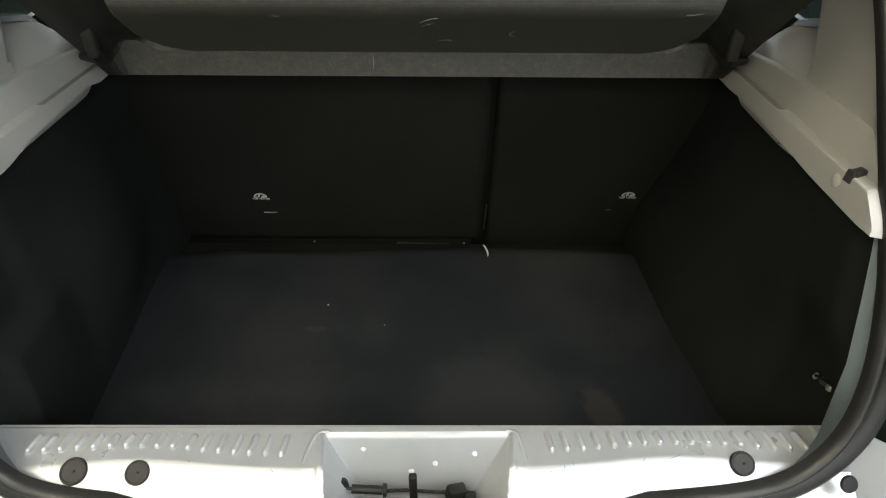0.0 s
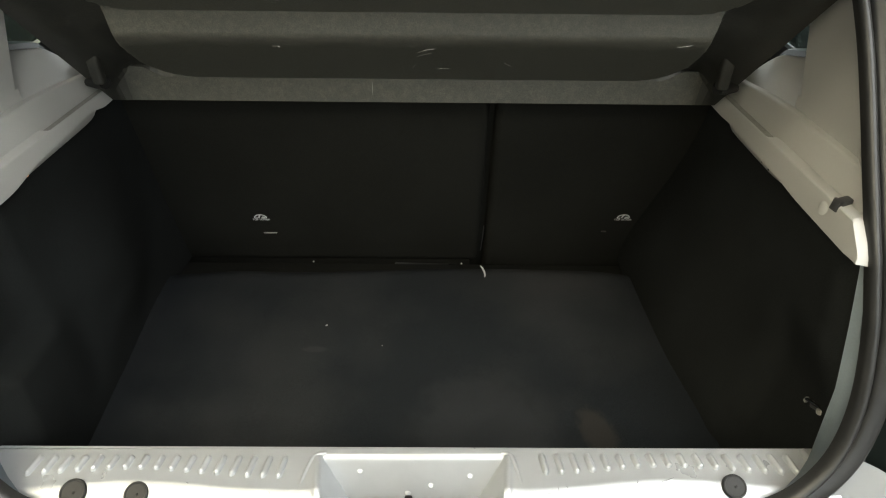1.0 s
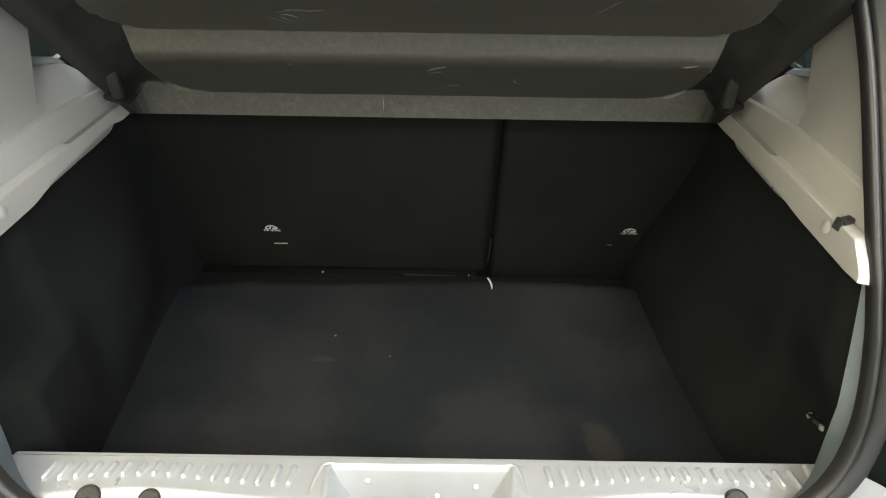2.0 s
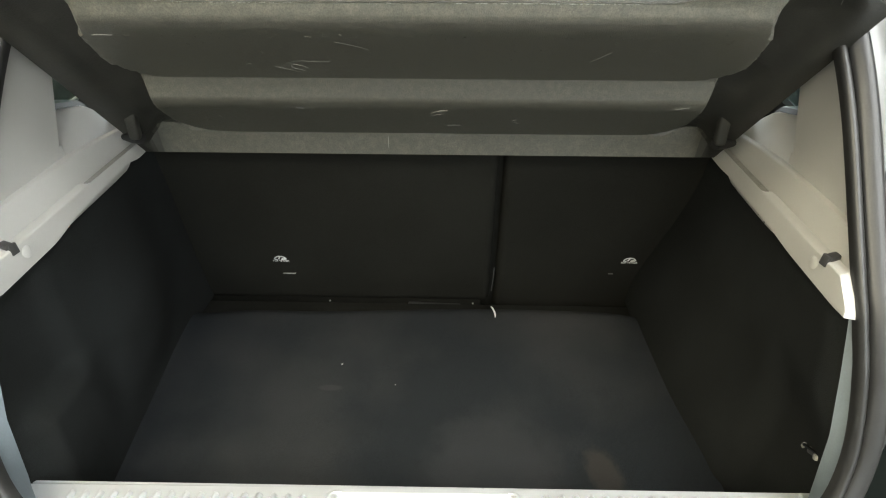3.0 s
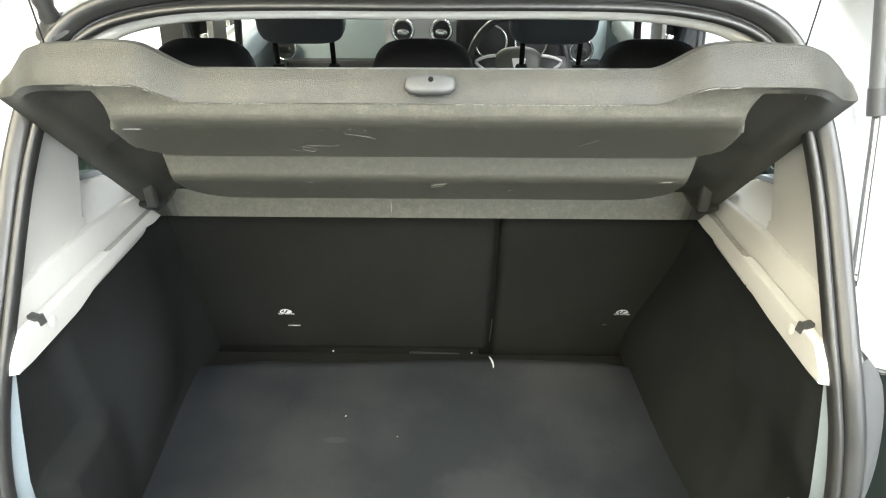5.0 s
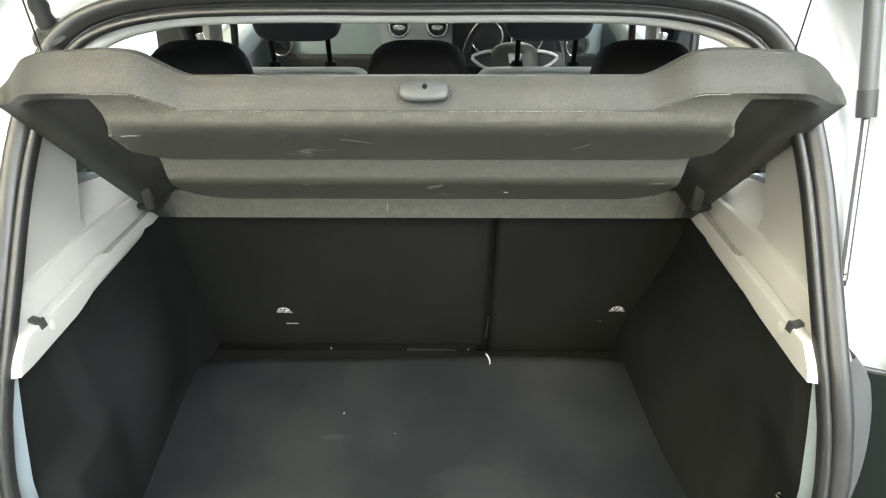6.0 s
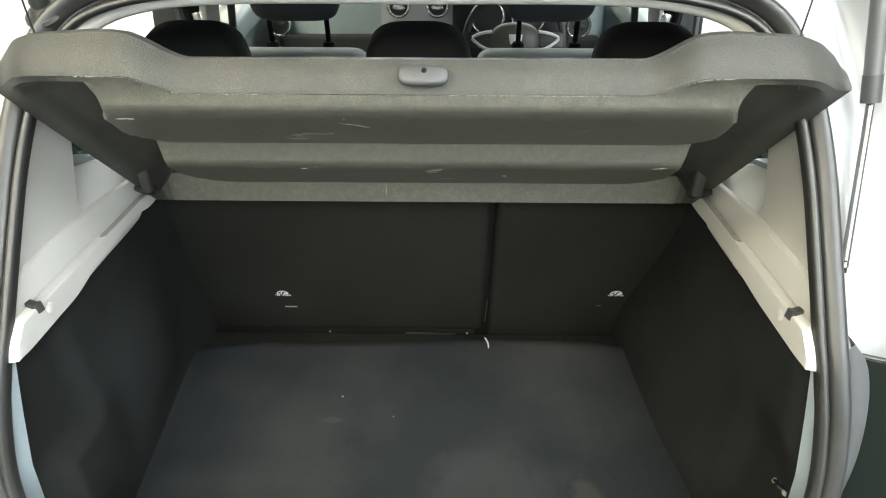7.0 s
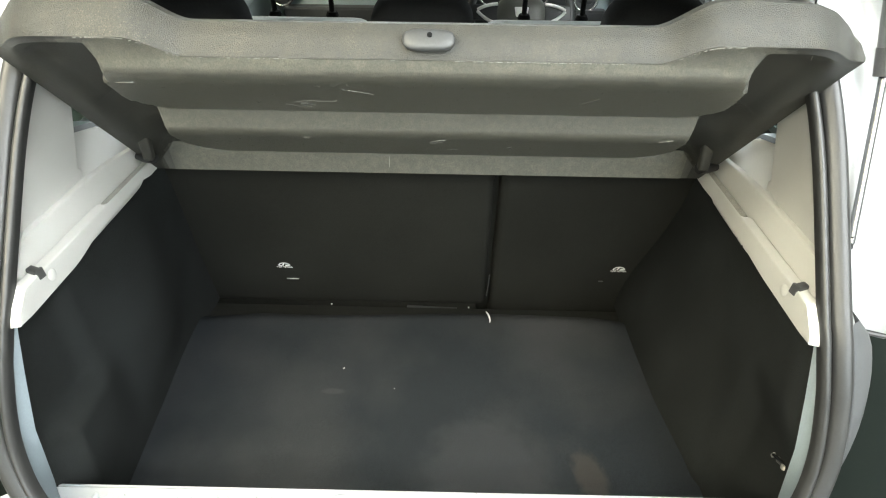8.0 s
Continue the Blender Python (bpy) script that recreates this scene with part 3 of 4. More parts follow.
boot_floor = thing("boot_floor_mat", "dark charcoal carpeted boot floor with pale patches", "carpet", at=(0, 0.1, FLOOR_Z))
ups = [[floor_point(u, v) for u in spaced(0, 1, 60)] for v in spaced(0, 1, 50)]
downs = [[(x, y, FLOOR_Z - 0.024) for x, y, z in r] for r in (ups[-1], ups[0])]
part("carpet", loft("carpet", ups + downs, M_FLOOR, loop=True, smooth=50), boot_floor)
part("board", box("board", (0.90, 0.46, 0.075), M_BLACK, 0.004), boot_floor, m=pose(0, 0.10, FLOOR_Z - 0.0625))


for lx, ly, lr in ((-0.168, 0.255, 0.0022), (-0.060, 0.205, 0.0012)):
    lint = thing("lint_speck", "tiny pale lint speck lying on the carpet", "lint", "lint on the carpet", at=(lx, ly, FLOOR_Z))
    part("fluff", cushion("fluff", (lr * 2.2, lr * 1.2, lr * 1.4), M_SCRATCH, 2.2, 10, 6), lint, m=pose(lx, ly, FLOOR_Z + 0.003 * noise.noise(Vector((lx * 4, ly * 4, 0.3))) + lr * 0.5, 0, 0, 35))


def lining(s):
    ob = thing("boot_side_lining", "moulded dark felt lining of the boot side" if s < 0 else "moulded dark felt lining of the boot side with a small clip", "lining", "boot linings", at=(s * 0.5, 0.15, 0.56))

    def point(u, v):
        z = 0.535 + (0.985 - 0.535) * v
        out, start = flange_edge(max(z, 0.69))
        y = start + 0.002 + (0.53 - start) * u
        foot, head = floor_edge(s, y), 0.502
        x = foot + (head - foot) * (step(0.05, 0.95, v) if s < 0 else step(-0.2 + 0.25 * step(0.02, 0.24, y), 0.5 + 0.36 * step(0.02, 0.24, y), v))
        if s < 0:
            # a hollow under the ledge with a shelf below it, then the swell of the wheel arch
            x += 0.014 * step(0.046, 0.002, y) * step(0.764, 0.806, z) * step(0.975, 0.93, z)
            x -= 0.012 * step(0.085, 0.005, y) * step(0.800, 0.762, z) * step(0.56, 0.70, z)
            x -= 0.024 * step(0.93, 0.74, z) * step(0.56, 0.70, z) * math.exp(-((y - 0.225) / 0.115) ** 2)
        else:
            x += 0.020 * step(0.045, -0.015, y - 0.05 * (v - 0.4)) * step(0.72, 0.5, v)
        x -= (0.008 if s < 0 else 0.0) * step(0.34, 0.50, y) ** 2
        x += 0.003 * noise.noise(Vector((y * 6, z * 6, s)))
        x += (out + 0.006 - x) * step(0.07, 0.0, u)
        return (s * x, y, z)

    part("felt", grid("felt", spaced(0, 1, 90), spaced(0, 1, 70), point, M_LINING, smooth=60), ob)
    part("backing", grid("backing", spaced(0, 1, 8), spaced(0, 1, 5), lambda u, v: (s * (0.545 + 0.03 * (1 - v)), 0.06 + 0.47 * u, 0.50 + 0.45 * v), M_BLACK), ob)
    return ob


lining_left, lining_right = lining(-1), lining(1)
wire_clip = thing("wire_clip", "small clear and grey cable clip on the dark lining", "clip", at=(0.523, -0.085, 0.748))
part("body", box("body", (0.007, 0.020, 0.009), M_CLIP, 0.002), wire_clip, m=pose(0.523, -0.088, 0.753, -22, 0, 10))
part("arm", box("arm", (0.004, 0.024, 0.003), M_STEEL, 0.001), wire_clip, m=pose(0.518, -0.084, 0.756, -22, 0, 10))
part("tab", box("tab", (0.004, 0.005, 0.009), M_SCRATCH, 0.001), wire_clip, m=pose(0.519, -0.071, 0.747, 15))
part("end", box("end", (0.004, 0.007, 0.007), M_SCRATCH, 0.0015), wire_clip, m=pose(0.518, -0.099, 0.757, -22))


# ---- side trims and rear pillars inside ----
def side_trim(s):
    ob = thing("boot_side_trim", "cream plastic side trim with a ledge for the parcel shelf", "trim", "boot side trims", at=(s * 0.5, 0.1, 0.97))
    def low_z(y):
        return 0.9755 - 0.036 * (y + 0.07)

    def ridge(y):
        """Height of the second ridge, where ledge and pillar meet."""
        return float(np.interp(y, [-0.08, 0.06, 0.20, 0.28, 0.36, 0.42], [1.041, 1.038, 1.030, 1.020, 1.006, 0.996]))

    def section(y):
        top, g = ridge(y) - low_z(y), 1.0 - 0.52 * max(0.0, y + 0.07)
        sec = [(0.501, -0.007), (0.4885, -0.004), (0.4882, 0.0), (0.4898, 0.0305), (0.4902, 0.0326), (0.4914, 0.0340), (0.5022, 0.0372), (0.5036, 0.0362), (0.5050, 0.0300), (0.5060, 0.0285), (0.5076, 0.0295)]
        sec = [(x, h * (g if h > 0.02 else 1.0)) for x, h in sec]
        slope = (top - 0.0045 - 0.0295 * g) / 0.0089
        return sec + [(0.5094, 0.0295 * g + slope * 0.0010), (0.5165, top - 0.0045), (0.5173, top - 0.0022), (0.5188, top - 0.0007), (0.5215, top), (0.5276, top + 0.0008)]

    ys = sorted(set(spaced(-0.080, 0.40, 60)) | {-0.043, -0.047, 0.176, 0.180, 0.350, 0.354})
    rows = []
    for y in ys:
        cap = 0.0345 * (1 - min(1.0, max(0.0, (-0.043 - y) / 0.039)))
        slot = step(0.168, 0.196, y) * step(0.355, 0.349, y)
        row = []
        for k, (x, h) in enumerate(section(y)):
            hh = h
            if k <= 2:
                hh += (0.036 * (y + 0.07) + 0.003) * step(0.05, 0.13, y) * (1 - 0.5 * step(0.28, 0.33, y)) * (1.0 if s < 0 else 0.35)
            if y < -0.043 and k <= 2:
                hh += 0.002 * step(-0.050, -0.078, y)
                x = 0.506 if k == 0 else x
            if y < -0.043 and k > 2:
                hh = min(hh, cap + 0.08 * max(0.0, x - 0.502) + 0.3 * max(0.0, x - 0.490) * (1 if k < 8 else 0))
                x = min(x, 0.505)
            if 6 <= k <= 9:
                hh -= slot * (0.014 if k < 8 else 0.008)
                x -= slot * (0.0090 if k == 6 else 0.002 if k == 7 else 0)
            zz = low_z(y) + hh
            row.append((s * x, max(y, gate_y(zz) + 0.004), zz))
        rows.append(row)
    part("ledge", loft("ledge", rows, M_TRIM, smooth=22, caps=True), ob)
    # rounded skirt under the ledge
    def skirt(u, v):
        y = 0.020 + 0.293 * u
        low = float(np.interp(y, [0.03, 0.10, 0.256, 0.32], [0.968, 0.9640, 0.9580, 0.9575])) - (0.0 if s < 0 else 0.0085) * step(0.06, 0.16, y)
        edge = min(1.0, math.sin(math.pi * min(max(u, 0.0), 1.0)) * 5) ** 0.5
        return (s * (0.4900 + 0.0050 * v + 0.0035 * v ** 6), y, 0.9765 - (0.9765 - low) * v * edge)
    part("skirt", grid("skirt", spaced(0, 1, 40), spaced(0, 1, 9), skirt, M_TRIM), ob)

    # pillar panel from the ledge to the roof
    def pillar(u, v):
        z = 1.034 + (1.342 - 1.034) * v
        back = gate_y(z) + 0.010
        front = 0.192 + 0.25 * (z - 1.05) * (1 if z < 1.2 else 1.6)
        front = max(front, back + 0.03)
        y = back + (front - back) * u
        z = max(z, ridge(y))
        seal_x = float(np.interp(z, [0.98, 1.126, 1.213, 1.262, 1.31, 1.345], [0.502, 0.4985, 0.490, 0.479, 0.452, 0.36]))
        inner = 0.5262 - 0.10 * max(0.0, z - 1.05) - 0.5 * max(0.0, z - 1.26)
        x = seal_x + (inner - seal_x) * step(-0.1, 0.030, y - back)
        return (s * x, y, z)
    part("pillar_panel", grid("pillar_panel", spaced(0, 1, 24), spaced(0, 1, 40), pillar, M_TRIM), ob, "cream plastic pillar panel")
    part("pillar_return", grid("pillar_return", spaced(0, 1, 6), spaced(0, 1, 40), lambda u, v: (pillar(1, v)[0] + s * 0.10 * u, pillar(1, v)[1] + 0.004 * u, pillar(1, v)[2]), M_TRIM), ob)
    # rear end of the ledge against the seal
    part("end_panel", grid("end_panel", spaced(0, 1, 8), spaced(0, 1, 14), lambda u, v: (s * (0.5275 - (0.5275 - 0.5035) * step(0.70, 1.0, u)), 0.20 + (gate_y(0.965 + 0.085 * v) + 0.008 - 0.20) * u, 0.965 + 0.082 * v), M_TRIM), ob)
    # cheek, crest and rubber of the quarter window ahead of the pillar
    def crest(y):
        return float(np.interp(y, [0.18, 0.23, 0.315, 0.375, 0.42], [1.092, 1.084, 1.060, 1.010, 0.985]))

    def quarter(u, v):
        y = 0.185 + 0.215 * u
        foot = ridge(y)
        return (s * (0.5262 + (0.014 + 0.045 * step(0.75, 0.1, u)) * v), y, foot + (max(crest(y), foot + 0.004) - foot) * v)
    part("window_cheek", grid("window_cheek", spaced(0, 1, 28), spaced(0, 1, 8), quarter, M_TRIM), ob)
    part("window_crest", loft("window_crest", [[(quarter(u, 1)[0] + s * o, quarter(u, 1)[1], quarter(u, 1)[2] + h) for u in spaced(0, 1, 28)] for o, h in ((0, 0), (0.002, 0.002), (0.008, 0.004), (0.014, 0.003), (0.020, -0.004))], M_TRIM, smooth=25), ob)
    part("window_rubber", loft("window_rubber", [[(s * (0.552 + o), y, crest(y) + 0.003 + h) for y in spaced(0.19, 0.33, 12)] for o, h in ((0, 0), (0.003, 0.008), (0.010, 0.010), (0.030, 0.010))], M_RUBBER), ob, "black rubber along the quarter window")
    part("quarter_window", box("quarter_window", (0.006, 0.22, 0.26), M_TINT, 0.002), ob, "dark tinted quarter window", m=pose(s * 0.602, 0.365, 1.160, 0, -s * 14))
    # upper quarter trim outside the crest, round the little window
    part("quarter_panel", grid("quarter_panel", spaced(0, 1, 8), spaced(0, 1, 8), lambda u, v: (s * (0.612 - 0.050 * v), 0.215 + 0.050 * u + 0.05 * v, 0.98 + 0.22 * v), M_TRIM), ob)
    part("quarter_panel", grid("quarter_panel", spaced(0, 1, 8), spaced(0, 1, 4), lambda u, v: (s * (0.616 - 0.010 * v), 0.26 + 0.28 * u, 0.95 + 0.09 * v), M_BLACK), ob)
    # grey strip added in the slot: its colour stands in for the shade there
    pad = [[(s * x, y, low_z(y) + h * (1.0 - 0.52 * (y + 0.07))) for x, h in ((0.4930, 0.018), (0.4932, 0.0300), (0.5030, 0.0320), (0.5032, 0.018))] for y in spaced(0.1815, 0.3485, 8)]
    part("slot_shade", loft("slot_shade", pad, M_SLOTSHADE, caps=True, smooth=20), ob, "grey strip added for the shade in the ledge's slot")
    # clip that holds the shelf, and the round dimple beside it
    clip = part("shelf_clip", box("shelf_clip", (0.0135, 0.0105, 0.007), M_CLIP, 0.002), ob, "dark grey plastic shelf clip", m=pose(s * 0.4968, -0.012, 1.0115, 0, s * -8, s * 14))
    part("hook", box("hook", (0.0048, 0.0110, 0.0145), M_CLIP, 0.0015), clip, m=pose(s * 0.4900, -0.0105, 1.0055, 0, s * 8, s * 14))
    part("dimple", lathe("dimple", [(0.0005, 0.002), (0.0065, 0.0018), (0.0090, 0.0)], M_TRIM, 18), ob, m=pose(s * 0.4890, 0.007, 0.9905, 0, -s * 80))
    return ob


trim_left, trim_right = side_trim(-1), side_trim(1)
# the amber glow under the ledge, put in as a self-glowing strip
part("amber_strip", box("amber_strip", (0.002, 0.038, 0.0012), M_AMBER, 0.0004), trim_left, "narrow amber glowing strip under the ledge", m=pose(-0.4936, 0.086, 0.9682, -2.06))
for y, z, r in ((0.151, 0.9607, 0.0022), (0.173, 0.9598, 0.0012)):
    part("screw_hole", lathe("screw_hole", [(0.0004, 0.0008), (r, 0.0006), (r, -0.001)], M_BLACK, 12), trim_right, m=pose(0.4944, y, z, 0, -86))

# ---- rear seat ----
def seat_y(z):
    return 0.467 - 0.245 * (z - 0.665)


rear_seat = thing("rear_seat", "split rear seat with dark felt-covered back and black headrests", "seat", at=(0, 0.55, 0.46))


def seat_back(x0, x1, z0, z1):
    thick, lean = 0.13, -0.245
    cx, cz = (x0 + x1) / 2, (z0 + z1) / 2

    def shape(x, y, z):
        return (x, y + lean * z, z)
    bm = box("backrest", (x1 - x0, thick, z1 - z0), M_SEATBACK, 0.020, 4, shape)
    return part("backrest", bm, rear_seat, "dark felt seat back panel", m=pose(cx, seat_y(cz) + thick / 2, cz))


wide = seat_back(-0.585, 0.1280, 0.527, 1.03)
narrow = seat_back(0.1380, 0.585, 0.475, 1.03)
part("hinge_bar", box("hinge_bar", (0.70, 0.03, 0.030), M_SEATBACK, 0.006), rear_seat, m=pose(-0.24, 0.535, 0.505))
part("gap_panel", box("gap_panel", (0.10, 0.02, 0.56), M_SEATBACK, 0.004, 2, lambda x, y, z: (x, y - 0.245 * z, z)), rear_seat, m=pose(0.133, seat_y(0.76) + 0.036, 0.76))
# strip added in the gap so that it looks less black
part("gap_fill", box("gap_fill", (1.08, 0.056, 0.006), M_SEATBACK, 0.002), rear_seat, "dark felt strip added behind the carpet to lighten the gap", m=pose(0, 0.458, 0.5275))
part("seat_base", box("seat_base", (1.16, 0.45, 0.18), M_SEATCLOTH, 0.03), rear_seat, m=pose(0, 0.78, 0.50))
part("bar_cover", box("bar_cover", (0.120, 0.010, 0.005), M_CLIP, 0.002), rear_seat, "grey plastic bar cover", m=pose(0.003, 0.500, 0.517, 0, 2, 0))
part("pivot_bolt", lathe("pivot_bolt", [(0.0006, 0.003), (0.0016, 0.002), (0.0020, 0)], M_LABEL, 12), rear_seat, m=pose(-0.236, 0.494, 0.529, 80))
part("pivot_bolt", lathe("pivot_bolt", [(0.0006, 0.003), (0.0016, 0.002), (0.0020, 0)], M_LABEL, 12), rear_seat, m=pose(0.091, 0.500, 0.522, 80))
part("seam_thread", tube("seam_thread", [(0.134, seat_y(0.64) + 0.004, 0.640), (0.133, seat_y(0.61) + 0.002, 0.605), (0.131, seat_y(0.57) + 0.002, 0.565)], 0.0012, M_CLIP, 6), rear_seat)
hook = thing("plastic_hook", "small white curved plastic hook on the carpet's edge", "hook", at=(0.134, 0.424, 0.556))
part("curve", tube("curve", [(0.128, 0.436, 0.566), (0.132, 0.430, 0.565), (0.136, 0.420, 0.562), (0.137, 0.412, 0.560), (0.136, 0.405, 0.560)], [0.0008, 0.0018, 0.0019, 0.0016, 0.0008], M_LABEL, 8), hook)


def text_mesh(words, size):
    cu = bpy.data.curves.new("lettering", "FONT")
    cu.body, cu.size, cu.align_x, cu.align_y, cu.extrude = words, size, "CENTER", "CENTER", 0.0002
    ob = bpy.data.objects.new("lettering", cu)
    me = bpy.data.meshes.new_from_object(ob)
    bpy.data.objects.remove(ob)
    me.materials.clear()
    me.materials.append(M_LABEL)
    return me


def tether_label(x, z, back):
    """A printed sign: an arched seat symbol over two words."""
    m = Matrix.Translation((x, seat_y(z) - 0.0008, z)) @ Matrix.Rotation(radians(90 + 13.8), 4, "X")
    verts, faces = [], []

    def bar(x0, y0, x1, y1, w):
        d = Vector((x1 - x0, y1 - y0)).normalized()
        nrm = Vector((-d.y, d.x)) * w / 2
        base = len(verts)
        for px, py in ((x0, y0), (x1, y1)):
            for sgn in (1, -1):
                verts.extend([(px + sgn * nrm.x, py + sgn * nrm.y, 0.0), (px + sgn * nrm.x, py + sgn * nrm.y, 0.0004)])
        b = base
        faces.extend([(b, b + 2, b + 6, b + 4), (b + 1, b + 5, b + 7, b + 3), (b, b + 4, b + 5, b + 1), (b + 2, b + 3, b + 7, b + 6), (b, b + 1, b + 3, b + 2), (b + 4, b + 6, b + 7, b + 5)])
    for k in range(6):
        a0, a1 = math.pi * k / 7 + 0.25, math.pi * (k + 1) / 7 + 0.25
        bar(0.013 * math.cos(a0), 0.011 * math.sin(a0), 0.013 * math.cos(a1), 0.011 * math.sin(a1), 0.0024)
    bar(-0.004, 0.0015, 0.000, 0.0105, 0.003)
    bar(0.001, 0.001, 0.012, 0.001, 0.0022)
    bar(0.003, 0.004, 0.010, 0.004, 0.0022)
    bar(-0.013, 0.001, -0.006, 0.001, 0.0022)
    sign = part("tether_sign", mesh_from("tether_sign", verts, faces, M_LABEL, 0), back, "white printed anchor symbol with lettering", m=m)
    part("lettering", text_mesh("TOP TETHER", 0.0062), sign, m=m @ pose(0, -0.004, 0.0002))
    return sign


tether_label(-0.325, 0.660, rear_seat)
tether_label(0.417, 0.669, rear_seat)
part("anchor_slot", box("anchor_slot", (0.028, 0.004, 0.0010), M_SCRATCH, 0.001), rear_seat, m=pose(-0.314, seat_y(0.617) - 0.001, 0.617))
part("anchor_slot", box("anchor_slot", (0.010, 0.004, 0.002), M_CLIP, 0.0008), rear_seat, m=pose(0.385, seat_y(0.630) - 0.001, 0.630))


def rear_headrest(x, w):
    h = part("headrest", cushion("headrest", (w, 0.11, 0.20), M_SEATCLOTH, 3.6), rear_seat, "black cloth headrest", m=pose(x, 0.43, 1.160, 8))
    for s in (-1, 1):
        part("seam", tube("seam", [(x + s * w * 0.36, 0.378 + 0.01 * k, 1.13 + 0.035 * k) for k in range(4)], 0.0012, M_CLIP, 6), h)
        part("post", tube("post", [(x + s * 0.05, 0.44, 1.0), (x + s * 0.05, 0.435, 1.1)], 0.006, M_BLACK), rear_seat)


rear_headrest(-0.387, 0.178)
rear_headrest(-0.009, 0.178)
rear_headrest(0.378, 0.178)

# ---- parcel shelf ----
SHELF_X = 0.012
SIDES = [(0.345, 0.9687), (0.3310, 1.0060), (0.3210, 1.0110), (0.195, 1.1140), (0.1800, 1.1280), (0.1700, 1.1370), (0.160, 1.1470), (0.1300, 1.1760), (0.1260, 1.1800), (0.040, 1.2620), (0.0250, 1.2760), (0.0150, 1.2860), (0.005, 1.2960), (-0.0170, 1.3170)]


def rounded(start, corner, end, n=9):
    """Points along a soft edge between two faces."""
    return [lerp(lerp(start, corner, t), lerp(corner, end, t), t) for t in spaced(0.0, 1.0, n)]


# the stepped middle from the hinge to the lip: a station along it, and how far ahead and how high it lies there
STATIONS = [(0.0, (0.338, 0.9720)), (1.0, (0.3372, 1.0110)), (2.0, (0.3340, 1.0122))]
STATIONS += list(zip(spaced(2.92, 6.3, 9), rounded((0.190, 1.1095), (0.1665, 1.1254), (0.1666, 1.1370))))
STATIONS += [(7.0, (0.1680, 1.1595)), (8.0, (0.1675, 1.1610))]
STATIONS += list(zip(spaced(8.90, 12.3, 9), rounded((0.026, 1.2525), (-0.0030, 1.2712), (-0.0036, 1.2840))))
STATIONS += [(13.0, (-0.0040, 1.2940))]
# where the stepped middle ends, its corners rounded in plan, and over what width it falls away
STEP_AT = [0.0, 1.0, 1.9, 2.0, 2.03, 2.08, 2.16, 2.3, 2.5, 2.75, 3.0, 5.0, 7.9, 8.0, 8.03, 8.08, 8.16, 8.3, 8.5, 8.75, 9.0, 10.0, 11.0, 12.0, 12.3, 12.7, 13.0]
STEP_END = [0.458, 0.454, 0.446, 0.352, 0.364, 0.374, 0.383, 0.391, 0.393, 0.386, 0.378, 0.373, 0.371, 0.350, 0.362, 0.371, 0.379, 0.387, 0.380, 0.367, 0.354, 0.346, 0.341, 0.337, 0.335, 0.305, 0.245]
STEP_FADE = [0.012, 0.012, 0.012, 0.012, 0.012, 0.010, 0.009, 0.009, 0.010, 0.012, 0.014, 0.014, 0.014, 0.012, 0.012, 0.010, 0.009, 0.009, 0.010, 0.012, 0.016, 0.020, 0.022, 0.024, 0.026, 0.045, 0.060]
ALONG = sorted(set(STEP_AT + [f for f, _ in STATIONS] + spaced(2.0, 2.9, 10) + spaced(8.0, 8.9, 10) + spaced(12.3, 13.0, 6)))


def step_end(f, x):
    return float(np.interp(f, STEP_AT, STEP_END)) + (0.008 if x > 0 else 0.0) * step(1.5, 2.0, f) * step(12.9, 12.4, f)


def centre_at(f):
    fs = [k for k, _ in STATIONS]
    return float(np.interp(f, fs, [p[0] for _, p in STATIONS])), float(np.interp(f, fs, [p[1] for _, p in STATIONS]))


def side_at(f):
    return float(np.interp(f, range(14), [p[0] for p in SIDES])), float(np.interp(f, range(14), [p[1] for p in SIDES]))


ACROSS = Vector((0, 0.67, 0.74)).normalized()


